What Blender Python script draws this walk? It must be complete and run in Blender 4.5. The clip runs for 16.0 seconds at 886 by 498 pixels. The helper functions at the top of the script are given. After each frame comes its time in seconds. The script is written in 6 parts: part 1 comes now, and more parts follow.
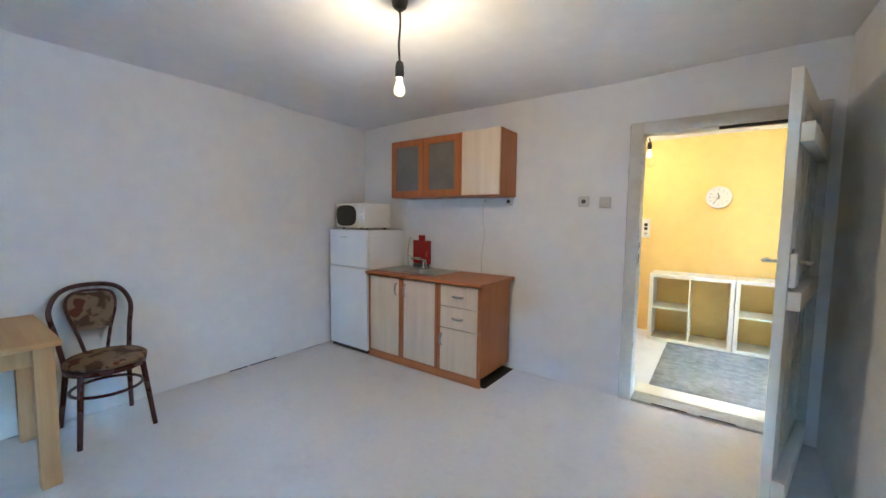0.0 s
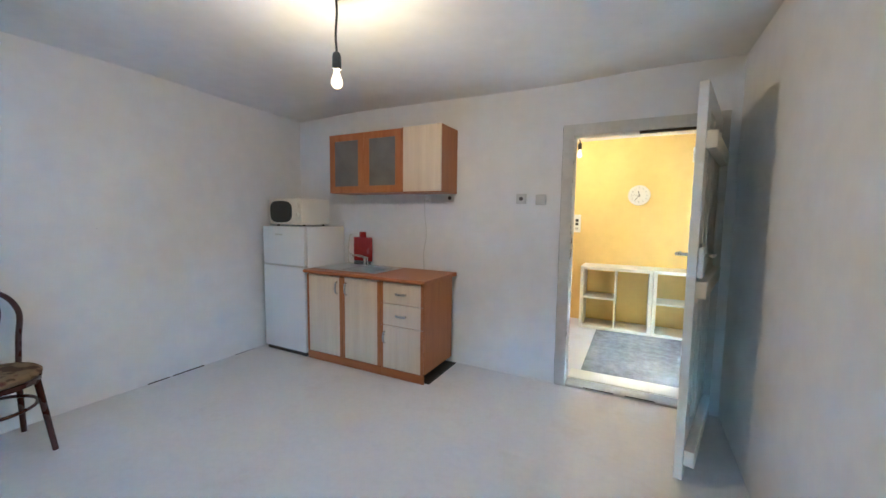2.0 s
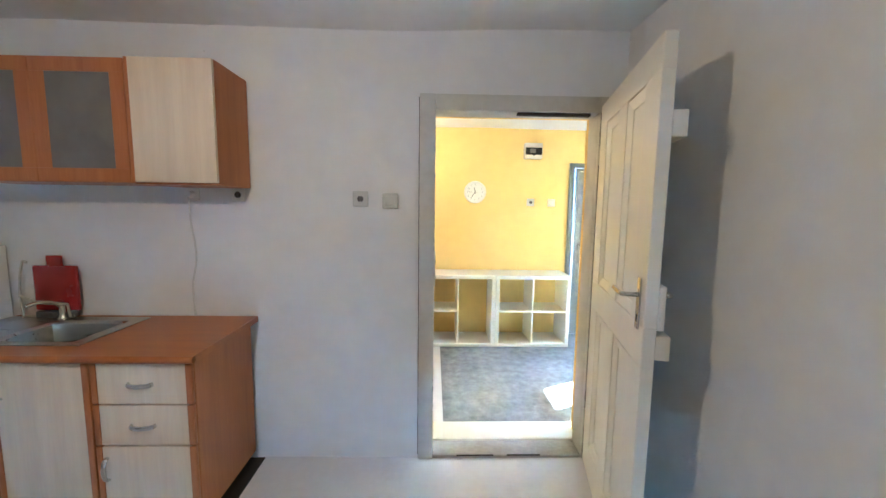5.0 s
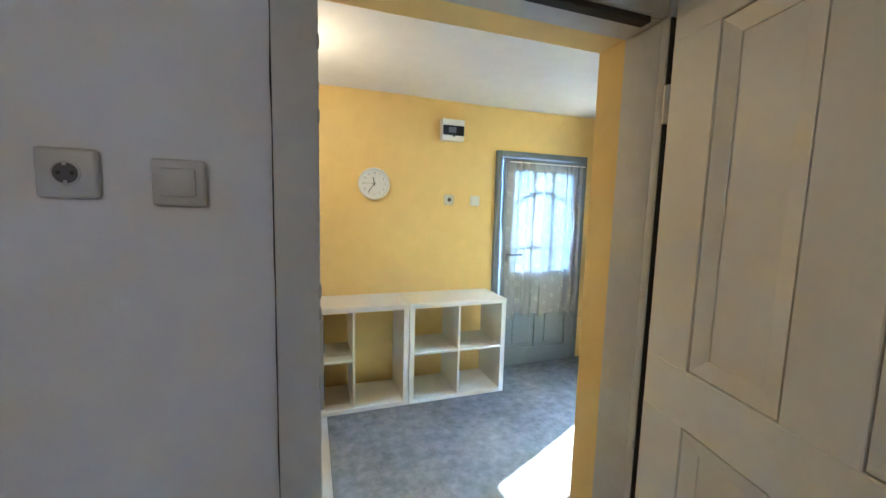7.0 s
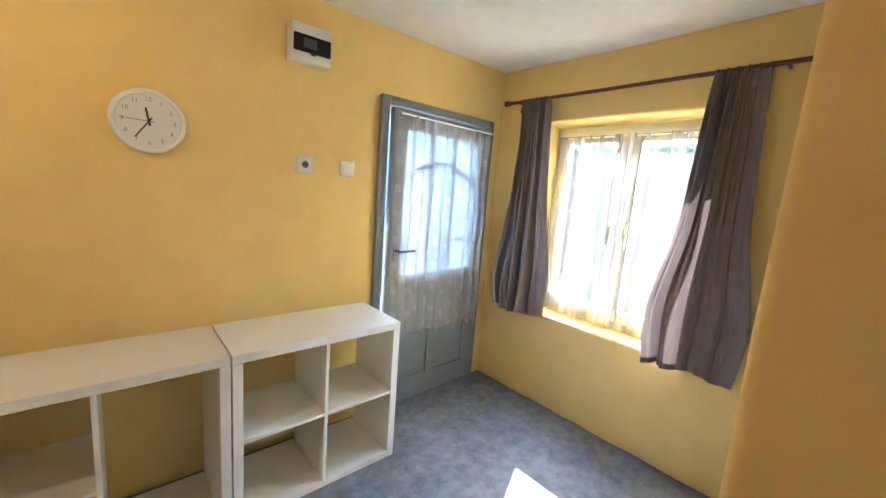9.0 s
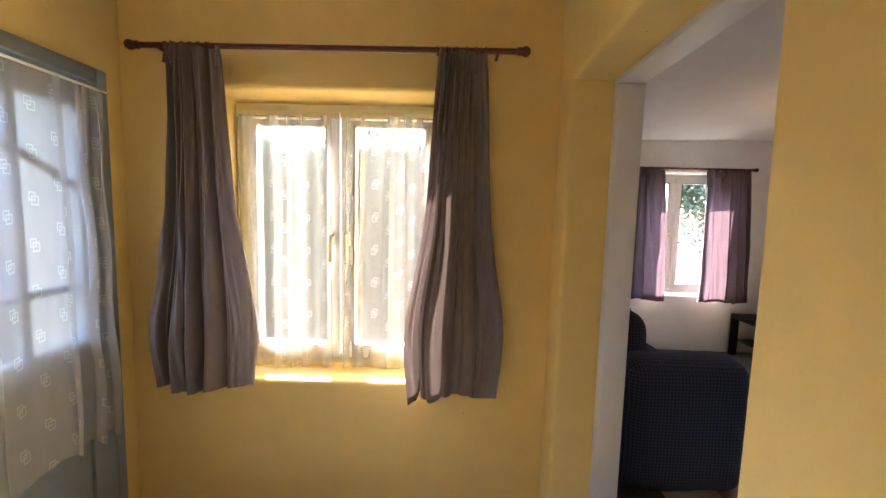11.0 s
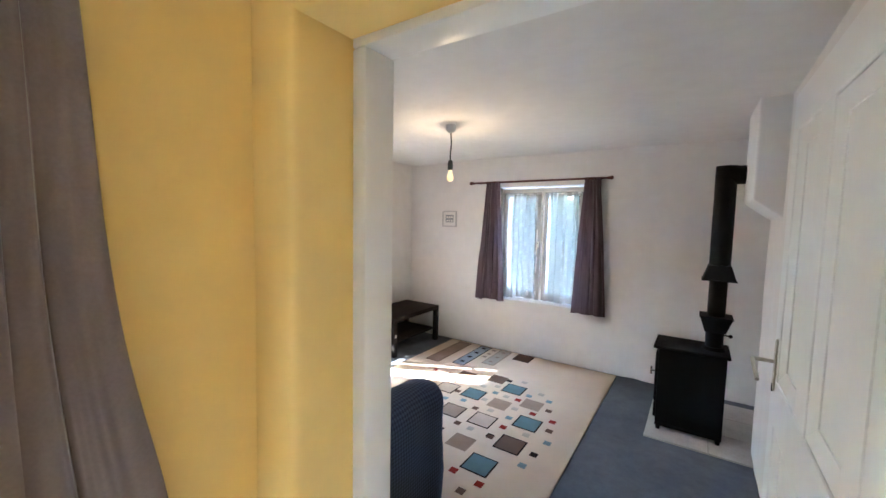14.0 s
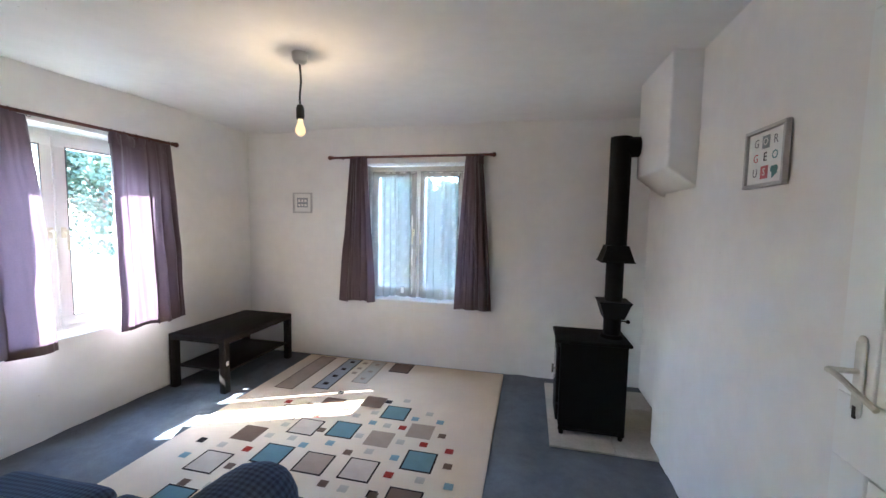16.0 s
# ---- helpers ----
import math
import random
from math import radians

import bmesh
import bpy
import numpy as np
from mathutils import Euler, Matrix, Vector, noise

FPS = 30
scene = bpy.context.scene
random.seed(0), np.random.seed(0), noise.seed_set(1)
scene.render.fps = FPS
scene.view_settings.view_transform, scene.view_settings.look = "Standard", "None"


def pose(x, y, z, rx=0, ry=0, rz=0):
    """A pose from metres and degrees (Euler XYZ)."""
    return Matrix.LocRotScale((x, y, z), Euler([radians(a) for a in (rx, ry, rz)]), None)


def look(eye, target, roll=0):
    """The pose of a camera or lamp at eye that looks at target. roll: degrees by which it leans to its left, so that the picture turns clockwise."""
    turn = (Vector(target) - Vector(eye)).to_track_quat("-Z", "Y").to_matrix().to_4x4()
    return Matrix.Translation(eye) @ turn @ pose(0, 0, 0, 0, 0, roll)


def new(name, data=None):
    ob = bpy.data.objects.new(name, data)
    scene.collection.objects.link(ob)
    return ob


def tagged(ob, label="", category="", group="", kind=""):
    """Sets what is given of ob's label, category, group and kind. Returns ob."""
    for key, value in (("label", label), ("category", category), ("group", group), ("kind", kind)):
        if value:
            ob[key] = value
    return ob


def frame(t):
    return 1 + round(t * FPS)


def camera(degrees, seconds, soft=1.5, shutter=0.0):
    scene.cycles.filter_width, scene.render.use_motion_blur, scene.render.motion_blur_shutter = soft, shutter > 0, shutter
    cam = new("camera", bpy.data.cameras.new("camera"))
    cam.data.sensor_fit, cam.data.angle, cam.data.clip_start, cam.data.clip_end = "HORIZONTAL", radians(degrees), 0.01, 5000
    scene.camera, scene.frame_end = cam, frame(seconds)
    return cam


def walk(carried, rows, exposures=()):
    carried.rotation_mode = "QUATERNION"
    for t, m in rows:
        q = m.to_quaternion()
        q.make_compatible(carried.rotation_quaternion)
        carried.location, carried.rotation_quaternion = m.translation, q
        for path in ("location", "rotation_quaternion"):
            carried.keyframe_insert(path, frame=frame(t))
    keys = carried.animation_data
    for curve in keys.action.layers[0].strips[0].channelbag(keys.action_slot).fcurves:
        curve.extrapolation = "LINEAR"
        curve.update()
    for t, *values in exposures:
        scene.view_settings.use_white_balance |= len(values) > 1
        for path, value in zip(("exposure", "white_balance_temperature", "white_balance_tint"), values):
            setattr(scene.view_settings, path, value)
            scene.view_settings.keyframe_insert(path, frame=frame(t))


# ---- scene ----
cam = camera(98.8, 16.0)
PATH = [
    (0, (0.135, 0.134, 1.362), (-1.035, 1.749, 1.209), 0.7),
    (0.5, (0.123, 0.102, 1.354), (-0.923, 1.8, 1.199), 0.8),
    (1, (0.126, 0.11, 1.372), (-0.853, 1.846, 1.2), 0.7),
    (1.5, (0.158, 0.149, 1.345), (-0.798, 1.899, 1.186), 0.6),
    (2, (0.127, 0.142, 1.376), (-0.782, 1.914, 1.2), 0.7),
    (2.5, (0.079, 0.177, 1.371), (-0.794, 1.97, 1.209), 0.8),
    (3, (-0.006, 0.314, 1.403), (-0.835, 2.125, 1.223), 0.6),
    (3.5, (-0.116, 0.471, 1.442), (-0.758, 2.354, 1.245), 0.8),
    (4, (-0.208, 0.664, 1.434), (-0.602, 2.615, 1.235), 0.9),
    (4.5, (-0.315, 0.89, 1.477), (-0.46, 2.874, 1.264), 1.2),
    (4.7, (-0.342, 0.992, 1.484), (-0.407, 2.979, 1.267), 1.0),
    (7, (-0.362, 2.441, 1.48), (0.294, 4.318, 1.264), 1.5),
    (7.5, (-0.215, 2.714, 1.454), (0.505, 4.569, 1.251), 1.5),
    (8, (-0.11, 3.008, 1.403), (0.676, 4.837, 1.215), 1.2),
    (8.2, (-0.154, 3.12, 1.5), (0.739, 4.893, 1.253), 2.2),
    (10.3, (0.392, 3.925, 1.419), (2.254, 4.629, 1.224), 1.3),
    (10.5, (0.431, 3.959, 1.441), (2.359, 4.455, 1.242), 1.3),
    (11, (0.546, 4.065, 1.445), (2.538, 4.093, 1.264), 1.4),
    (11.5, (0.663, 4.201, 1.455), (2.613, 3.785, 1.296), 1.5),
    (12, (0.773, 4.314, 1.49), (2.606, 3.527, 1.335), 1.4),
    (12.5, (0.89, 4.363, 1.558), (2.547, 3.256, 1.398), 1.5),
    (13, (1.035, 4.29, 1.568), (2.514, 2.954, 1.408), 1.5),
    (13.5, (1.198, 4.166, 1.569), (2.528, 2.681, 1.413), 1.1),
    (14, (1.377, 4.094, 1.555), (2.491, 2.44, 1.4), 1.1),
    (14.5, (1.522, 3.999, 1.481), (2.353, 2.186, 1.334), 1.1),
    (15, (1.623, 3.836, 1.451), (2.241, 1.939, 1.304), 1.1),
    (15.5, (1.702, 3.624, 1.424), (2.219, 1.698, 1.274), 1.1),
    (16, (1.796, 3.436, 1.412), (2.24, 1.492, 1.262), 1.0),
]
EXPOSURES = [(0.0, 7.4, 5000, -1), (3.0, 7.35, 4950, -2), (4.5, 7.45, 4950, -1), (7.0, 6.35, 4850, -1), (8.0, 6.2, 4950, 3), (10.5, 5.6, 6750, 15), (12.2, 5.1, 7100, 20), (13.0, 5.5, 7000, 20),
             (13.5, 6.2, 5850, 6), (14.0, 6.55, 5650, 5), (16.0, 6.25, 5450, 4)]
walk(cam, [(t, look(eye, target, roll)) for t, eye, target, roll in PATH], EXPOSURES)

# light ----------------------------------------------------------------
SUN_TO = Vector((0.90 * math.cos(radians(41)), 0.43 * math.cos(radians(41)), math.sin(radians(41)))).normalized()
world = bpy.data.worlds.new("sky_world")
scene.world = world
world.use_nodes = True
wn = world.node_tree.nodes
wl = world.node_tree.links
sky = wn.new("ShaderNodeTexSky")
sky.sky_type = "NISHITA"
sky.sun_disc = False
sky.sun_elevation = radians(41)
sky.sun_rotation = math.atan2(SUN_TO.x, SUN_TO.y)
wl.new(sky.outputs[0], wn["Background"].inputs[0])
wn["Background"].inputs[1].default_value = 0.15

sun_data = bpy.data.lights.new("sun", "SUN")
sun_data.energy = 2.2
sun_data.angle = radians(0.55)
sun_data.color = (1.0, 0.93, 0.82)
sun = new("sun", sun_data)
sun.matrix_world = look(SUN_TO * 60, (0, 0, 0))

# materials --------------------------------------------------------------


def base_nodes(name):
    m = bpy.data.materials.new(name)
    m.use_nodes = True
    nt = m.node_tree
    return m, nt.nodes, nt.links, nt.nodes["Principled BSDF"]


def noise_node(n, l, vec, scale, detail=4.0, rough=0.55):
    t = n.new("ShaderNodeTexNoise")
    t.inputs["Scale"].default_value = scale
    t.inputs["Detail"].default_value = detail
    t.inputs["Roughness"].default_value = rough
    l.new(vec, t.inputs["Vector"])
    return t.outputs["Fac"]


def ramp_node(n, l, fac, stops):
    r = n.new("ShaderNodeValToRGB")
    els = r.color_ramp.elements
    while len(els) < len(stops):
        els.new(0.5)
    for e, (p, c) in zip(els, stops):
        e.position = p
        e.color = (*c, 1) if len(c) == 3 else c
    l.new(fac, r.inputs[0])
    return r.outputs[0]


def math_node(n, l, op, a, b=None, c=None):
    m = n.new("ShaderNodeMath")
    m.operation = op
    for i, v in enumerate((a, b, c)):
        if v is None:
            continue
        if isinstance(v, (int, float)):
            m.inputs[i].default_value = v
        else:
            l.new(v, m.inputs[i])
    return m.outputs[0]


def mix_node(n, l, fac, a, b):
    m = n.new("ShaderNodeMix")
    m.data_type = "RGBA"
    if isinstance(fac, (int, float)):
        m.inputs[0].default_value = fac
    else:
        l.new(fac, m.inputs[0])
    for s, v in ((6, a), (7, b)):
        if isinstance(v, tuple):
            m.inputs[s].default_value = (*v, 1)
        else:
            l.new(v, m.inputs[s])
    return m.outputs[2]


def shade(c, k):
    return tuple(min(1.0, x * k) for x in c)


def surface(name, col, rough=0.6, vary=0.08, big=1.5, fine=60.0, bump=0.15, bump_scale=None, metal=0.0, stretch=None,
            stain=None, stain_amount=0.0, spec=0.5, depth=0.004):
    """A plain real surface: colour that drifts at two scales, gloss that drifts with it, fine relief."""
    m, n, l, p = base_nodes(name)
    tc = n.new("ShaderNodeTexCoord")
    vec = tc.outputs["Object"]
    if stretch:
        mp = n.new("ShaderNodeMapping")
        mp.inputs["Scale"].default_value = stretch
        l.new(vec, mp.inputs[0])
        vec = mp.outputs[0]
    a = noise_node(n, l, vec, big, 3)
    b = noise_node(n, l, vec, fine, 5)
    f = math_node(n, l, "ADD", math_node(n, l, "MULTIPLY", a, 0.6), math_node(n, l, "MULTIPLY", b, 0.4))
    c = ramp_node(n, l, f, [(0.3, shade(col, 1 - vary)), (0.7, shade(col, 1 + vary))])
    if stain:
        s = noise_node(n, l, tc.outputs["Object"], 2.6, 6, 0.7)
        sf = ramp_node(n, l, s, [(0.55, (0, 0, 0)), (0.75, (stain_amount,) * 3)])
        c = mix_node(n, l, sf, c, stain)
    l.new(c, p.inputs["Base Color"])
    r = math_node(n, l, "ADD", math_node(n, l, "MULTIPLY", a, 0.16), rough - 0.08)
    l.new(r, p.inputs["Roughness"])
    p.inputs["Metallic"].default_value = metal
    p.inputs["Specular IOR Level"].default_value = spec
    bn = n.new("ShaderNodeBump")
    bn.inputs["Strength"].default_value = bump
    bn.inputs["Distance"].default_value = depth
    h = b if bump_scale is None else noise_node(n, l, vec, bump_scale, 6)
    l.new(h, bn.inputs["Height"])
    l.new(bn.outputs[0], p.inputs["Normal"])
    return m


def plaster(name, col, dirt, dirt_amount=0.35):
    """Hand-trowelled limewash: broad unevenness, brushed grain, scattered stains."""
    m, n, l, p = base_nodes(name)
    tc = n.new("ShaderNodeTexCoord")
    vec = tc.outputs["Object"]
    a = noise_node(n, l, vec, 0.9, 4)
    b = noise_node(n, l, vec, 9, 5)
    c = noise_node(n, l, vec, 90, 4)
    f = math_node(n, l, "ADD", math_node(n, l, "MULTIPLY", a, 0.55), math_node(n, l, "MULTIPLY", b, 0.45))
    colr = ramp_node(n, l, f, [(0.32, shade(col, 0.93)), (0.68, shade(col, 1.03))])
    s = noise_node(n, l, vec, 3.3, 8, 0.72)
    sf = ramp_node(n, l, s, [(0.62, (0, 0, 0)), (0.82, (dirt_amount,) * 3)])
    colr = mix_node(n, l, sf, colr, dirt)
    v = n.new("ShaderNodeTexVoronoi")
    v.inputs["Scale"].default_value = 5.0
    l.new(vec, v.inputs["Vector"])
    spots = ramp_node(n, l, v.outputs["Distance"], [(0.012, (0.5,) * 3), (0.022, (0, 0, 0))])
    colr = mix_node(n, l, spots, colr, shade(dirt, 0.6))
    l.new(colr, p.inputs["Base Color"])
    p.inputs["Roughness"].default_value = 0.82
    p.inputs["Specular IOR Level"].default_value = 0.25
    h = math_node(n, l, "ADD", math_node(n, l, "MULTIPLY", b, 1.0), math_node(n, l, "MULTIPLY", c, 0.22))
    h = math_node(n, l, "ADD", h, math_node(n, l, "MULTIPLY", a, 2.0))
    bn = n.new("ShaderNodeBump")
    bn.inputs["Strength"].default_value = 0.35
    bn.inputs["Distance"].default_value = 0.006
    l.new(h, bn.inputs["Height"])
    l.new(bn.outputs[0], p.inputs["Normal"])
    return m


def felt(name, dark, light, speck=0.5, ripple=0.5):
    """Needle felt: fibres at millimetre scale, trodden paler patches, low ripples."""
    m, n, l, p = base_nodes(name)
    tc = n.new("ShaderNodeTexCoord")
    vec = tc.outputs["Object"]
    a = noise_node(n, l, vec, 1.6, 5, 0.65)
    b = noise_node(n, l, vec, 14, 6, 0.7)
    c = noise_node(n, l, vec, 260, 3)
    f = math_node(n, l, "ADD", math_node(n, l, "MULTIPLY", a, 0.45), math_node(n, l, "MULTIPLY", b, 0.55 * speck))
    f = math_node(n, l, "ADD", f, math_node(n, l, "MULTIPLY", c, 0.30))
    mid = 0.225 + 0.275 * speck + 0.15
    l.new(ramp_node(n, l, f, [(mid - 0.14, dark), (mid + 0.14, light)]), p.inputs["Base Color"])
    p.inputs["Roughness"].default_value = 0.97
    p.inputs["Specular IOR Level"].default_value = 0.08
    w = noise_node(n, l, vec, 3.2, 3, 0.5)
    h = math_node(n, l, "ADD", math_node(n, l, "MULTIPLY", w, 10 * ripple), math_node(n, l, "ADD", b, math_node(n, l, "MULTIPLY", c, 0.5)))
    bn = n.new("ShaderNodeBump")
    bn.inputs["Strength"].default_value = 0.6
    bn.inputs["Distance"].default_value = 0.006
    l.new(h, bn.inputs["Height"])
    l.new(bn.outputs[0], p.inputs["Normal"])
    return m


def cloth(name, col, translucency=0.35, thread=420.0, lit=1.0, rough=0.75, glow_col=None):
    """Woven cloth that lets some light through."""
    m, n, l, p = base_nodes(name)
    tc = n.new("ShaderNodeTexCoord")
    uv = tc.outputs["UV"]
    w1 = n.new("ShaderNodeTexWave")
    w1.inputs["Scale"].default_value = thread
    w1.inputs["Distortion"].default_value = 1.5
    l.new(uv, w1.inputs["Vector"])
    a = noise_node(n, l, tc.outputs["Object"], 5, 4)
    b = noise_node(n, l, tc.outputs["Object"], 160, 3)
    f = math_node(n, l, "ADD", math_node(n, l, "MULTIPLY", a, 0.5), math_node(n, l, "MULTIPLY", b, 0.5))
    c = ramp_node(n, l, f, [(0.3, shade(col, 0.85)), (0.7, shade(col, 1.12))])
    l.new(c, p.inputs["Base Color"])
    p.inputs["Roughness"].default_value = rough
    p.inputs["Sheen Weight"].default_value = 0.3
    bn = n.new("ShaderNodeBump")
    bn.inputs["Strength"].default_value = 0.15
    bn.inputs["Distance"].default_value = 0.002
    l.new(b, bn.inputs["Height"])
    l.new(bn.outputs[0], p.inputs["Normal"])
    tr = n.new("ShaderNodeBsdfTranslucent")
    l.new(ramp_node(n, l, f, [(0.3, shade(glow_col or col, 0.85 * lit)), (0.7, shade(glow_col or col, 1.12 * lit))]), tr.inputs["Color"])
    mx = n.new("ShaderNodeMixShader")
    mx.inputs[0].default_value = translucency
    l.new(p.outputs[0], mx.inputs[1])
    l.new(tr.outputs[0], mx.inputs[2])
    l.new(mx.outputs[0], n["Material Output"].inputs[0])
    return m


def lace(name, thin=0.30, through_light=0.2, motif_share=0.85):
    """Sheer white net with a woven motif of two interlocked squares, repeated in staggered columns."""
    m, n, l, p = base_nodes(name)
    tc = n.new("ShaderNodeTexCoord")
    sep = n.new("ShaderNodeSeparateXYZ")
    l.new(tc.outputs["UV"], sep.inputs[0])
    u = math_node(n, l, "DIVIDE", sep.outputs[0], 0.12)
    col = math_node(n, l, "FLOOR", u)
    v = math_node(n, l, "ADD", math_node(n, l, "DIVIDE", sep.outputs[1], 0.16), math_node(n, l, "MULTIPLY", col, 0.37))
    fu = math_node(n, l, "SUBTRACT", math_node(n, l, "FRACT", u), 0.5)
    fv = math_node(n, l, "MULTIPLY", math_node(n, l, "SUBTRACT", math_node(n, l, "FRACT", v), 0.5), 1.33)

    def ring(ox, oy, size):
        d = math_node(n, l, "MAXIMUM", math_node(n, l, "ABSOLUTE", math_node(n, l, "ADD", fu, ox)),
                      math_node(n, l, "ABSOLUTE", math_node(n, l, "ADD", fv, oy)))
        return math_node(n, l, "LESS_THAN", math_node(n, l, "ABSOLUTE", math_node(n, l, "SUBTRACT", d, size)), 0.022)

    motif = math_node(n, l, "MAXIMUM", ring(0.05, 0.05, 0.12), ring(-0.06, -0.07, 0.11))
    net = noise_node(n, l, tc.outputs["UV"], 700, 2)
    dens = math_node(n, l, "ADD", thin, math_node(n, l, "MULTIPLY", net, 0.16))
    dens = math_node(n, l, "MAXIMUM", dens, math_node(n, l, "MULTIPLY", motif, motif_share))
    p.inputs["Base Color"].default_value = (0.84, 0.84, 0.83, 1)
    p.inputs["Roughness"].default_value = 0.8
    tr = n.new("ShaderNodeBsdfTranslucent")
    thick = min(0.8, through_light * 2.4)
    l.new(mix_node(n, l, motif, (through_light, through_light, through_light * 1.02), (thick, thick, thick)), tr.inputs["Color"])
    both = n.new("ShaderNodeMixShader")
    both.inputs[0].default_value = 0.3
    l.new(p.outputs[0], both.inputs[1])
    l.new(tr.outputs[0], both.inputs[2])
    clear = n.new("ShaderNodeBsdfTransparent")
    mx = n.new("ShaderNodeMixShader")
    l.new(dens, mx.inputs[0])
    l.new(clear.outputs[0], mx.inputs[1])
    l.new(both.outputs[0], mx.inputs[2])
    l.new(mx.outputs[0], n["Material Output"].inputs[0])
    return m


def wood(name, a, b, rough=0.45, scale=1.0, axis="x", knots=0.0, bump=0.06):
    """Grain along one axis, with rings, pores and, for softwood, knots."""
    m, n, l, p = base_nodes(name)
    tc = n.new("ShaderNodeTexCoord")
    mp = n.new("ShaderNodeMapping")
    mp.inputs["Scale"].default_value = {"x": (0.8, 14, 14), "y": (14, 0.8, 14), "z": (14, 14, 0.8)}[axis]
    l.new(tc.outputs["Object"], mp.inputs[0])
    g = noise_node(n, l, mp.outputs[0], 1.4 * scale, 6, 0.6)
    fine = noise_node(n, l, mp.outputs[0], 9 * scale, 4, 0.6)
    f = math_node(n, l, "ADD", math_node(n, l, "MULTIPLY", g, 0.7), math_node(n, l, "MULTIPLY", fine, 0.3))
    c = ramp_node(n, l, f, [(0.34, a), (0.66, b)])
    if knots:
        v = n.new("ShaderNodeTexVoronoi")
        v.inputs["Scale"].default_value = 3.2
        l.new(tc.outputs["Object"], v.inputs["Vector"])
        kf = ramp_node(n, l, v.outputs["Distance"], [(0.02, (knots,) * 3), (0.075, (0, 0, 0))])
        c = mix_node(n, l, kf, c, shade(a, 0.45))
    l.new(c, p.inputs["Base Color"])
    l.new(math_node(n, l, "ADD", math_node(n, l, "MULTIPLY", g, 0.2), rough - 0.1), p.inputs["Roughness"])
    bn = n.new("ShaderNodeBump")
    bn.inputs["Strength"].default_value = bump
    bn.inputs["Distance"].default_value = 0.002
    l.new(fine, bn.inputs["Height"])
    l.new(bn.outputs[0], p.inputs["Normal"])
    return m


def pane_material(name, tint=(0.95, 0.97, 0.96), gloss=0.06):
    m, n, l, p = base_nodes(name)
    clear = n.new("ShaderNodeBsdfTransparent")
    clear.inputs[0].default_value = (*tint, 1)
    shine = n.new("ShaderNodeBsdfGlossy")
    shine.inputs["Roughness"].default_value = 0.03
    mx = n.new("ShaderNodeMixShader")
    mx.inputs[0].default_value = gloss
    l.new(clear.outputs[0], mx.inputs[1])
    l.new(shine.outputs[0], mx.inputs[2])
    l.new(mx.outputs[0], n["Material Output"].inputs[0])
    return m


def frosted(name):
    m, n, l, p = base_nodes(name)
    tc = n.new("ShaderNodeTexCoord")
    a = noise_node(n, l, tc.outputs["Object"], 6, 3)
    l.new(ramp_node(n, l, a, [(0.3, (0.22, 0.212, 0.205)), (0.7, (0.29, 0.28, 0.27))]), p.inputs["Base Color"])
    p.inputs["Roughness"].default_value = 0.32
    clear = n.new("ShaderNodeBsdfTransparent")
    clear.inputs[0].default_value = (0.8, 0.8, 0.8, 1)
    mx = n.new("ShaderNodeMixShader")
    mx.inputs[0].default_value = 0.58
    l.new(clear.outputs[0], mx.inputs[1])
    l.new(p.outputs[0], mx.inputs[2])
    l.new(mx.outputs[0], n["Material Output"].inputs[0])
    return m


def gingham(name):
    """Small blue and dark blue woven check."""
    m, n, l, p = base_nodes(name)
    tc = n.new("ShaderNodeTexCoord")
    sep = n.new("ShaderNodeSeparateXYZ")
    l.new(tc.outputs["UV"], sep.inputs[0])

    def band(o):
        return math_node(n, l, "GREATER_THAN", math_node(n, l, "FRACT", math_node(n, l, "DIVIDE", o, 0.017)), 0.5)

    s = math_node(n, l, "MULTIPLY", math_node(n, l, "ADD", band(sep.outputs[0]), band(sep.outputs[1])), 0.5)
    c = ramp_node(n, l, s, [(0.0, (0.058, 0.080, 0.135)), (0.5, (0.038, 0.053, 0.092)), (1.0, (0.022, 0.031, 0.056))])
    w = noise_node(n, l, tc.outputs["Object"], 7, 4)
    c2 = mix_node(n, l, math_node(n, l, "MULTIPLY", w, 0.3), c, (0.05, 0.07, 0.12))
    l.new(c2, p.inputs["Base Color"])
    p.inputs["Roughness"].default_value = 0.9
    p.inputs["Specular IOR Level"].default_value = 0.2
    bn = n.new("ShaderNodeBump")
    bn.inputs["Strength"].default_value = 0.08
    bn.inputs["Distance"].default_value = 0.001
    l.new(s, bn.inputs["Height"])
    l.new(bn.outputs[0], p.inputs["Normal"])
    return m


def pictorial_cloth(name):
    """Tan upholstery with rust and green-brown patches like a woven landscape."""
    m, n, l, p = base_nodes(name)
    tc = n.new("ShaderNodeTexCoord")
    a = noise_node(n, l, tc.outputs["Object"], 9, 2, 0.4)
    b = noise_node(n, l, tc.outputs["Object"], 15, 3, 0.5)
    c = ramp_node(n, l, a, [(0.40, (0.07, 0.04, 0.025)), (0.46, (0.20, 0.135, 0.075)), (0.58, (0.22, 0.15, 0.085)), (0.63, (0.10, 0.03, 0.02))])
    c = mix_node(n, l, ramp_node(n, l, b, [(0.60, (0, 0, 0)), (0.64, (0.8,) * 3)]), c, (0.055, 0.032, 0.02))
    l.new(c, p.inputs["Base Color"])
    p.inputs["Roughness"].default_value = 0.9
    return m


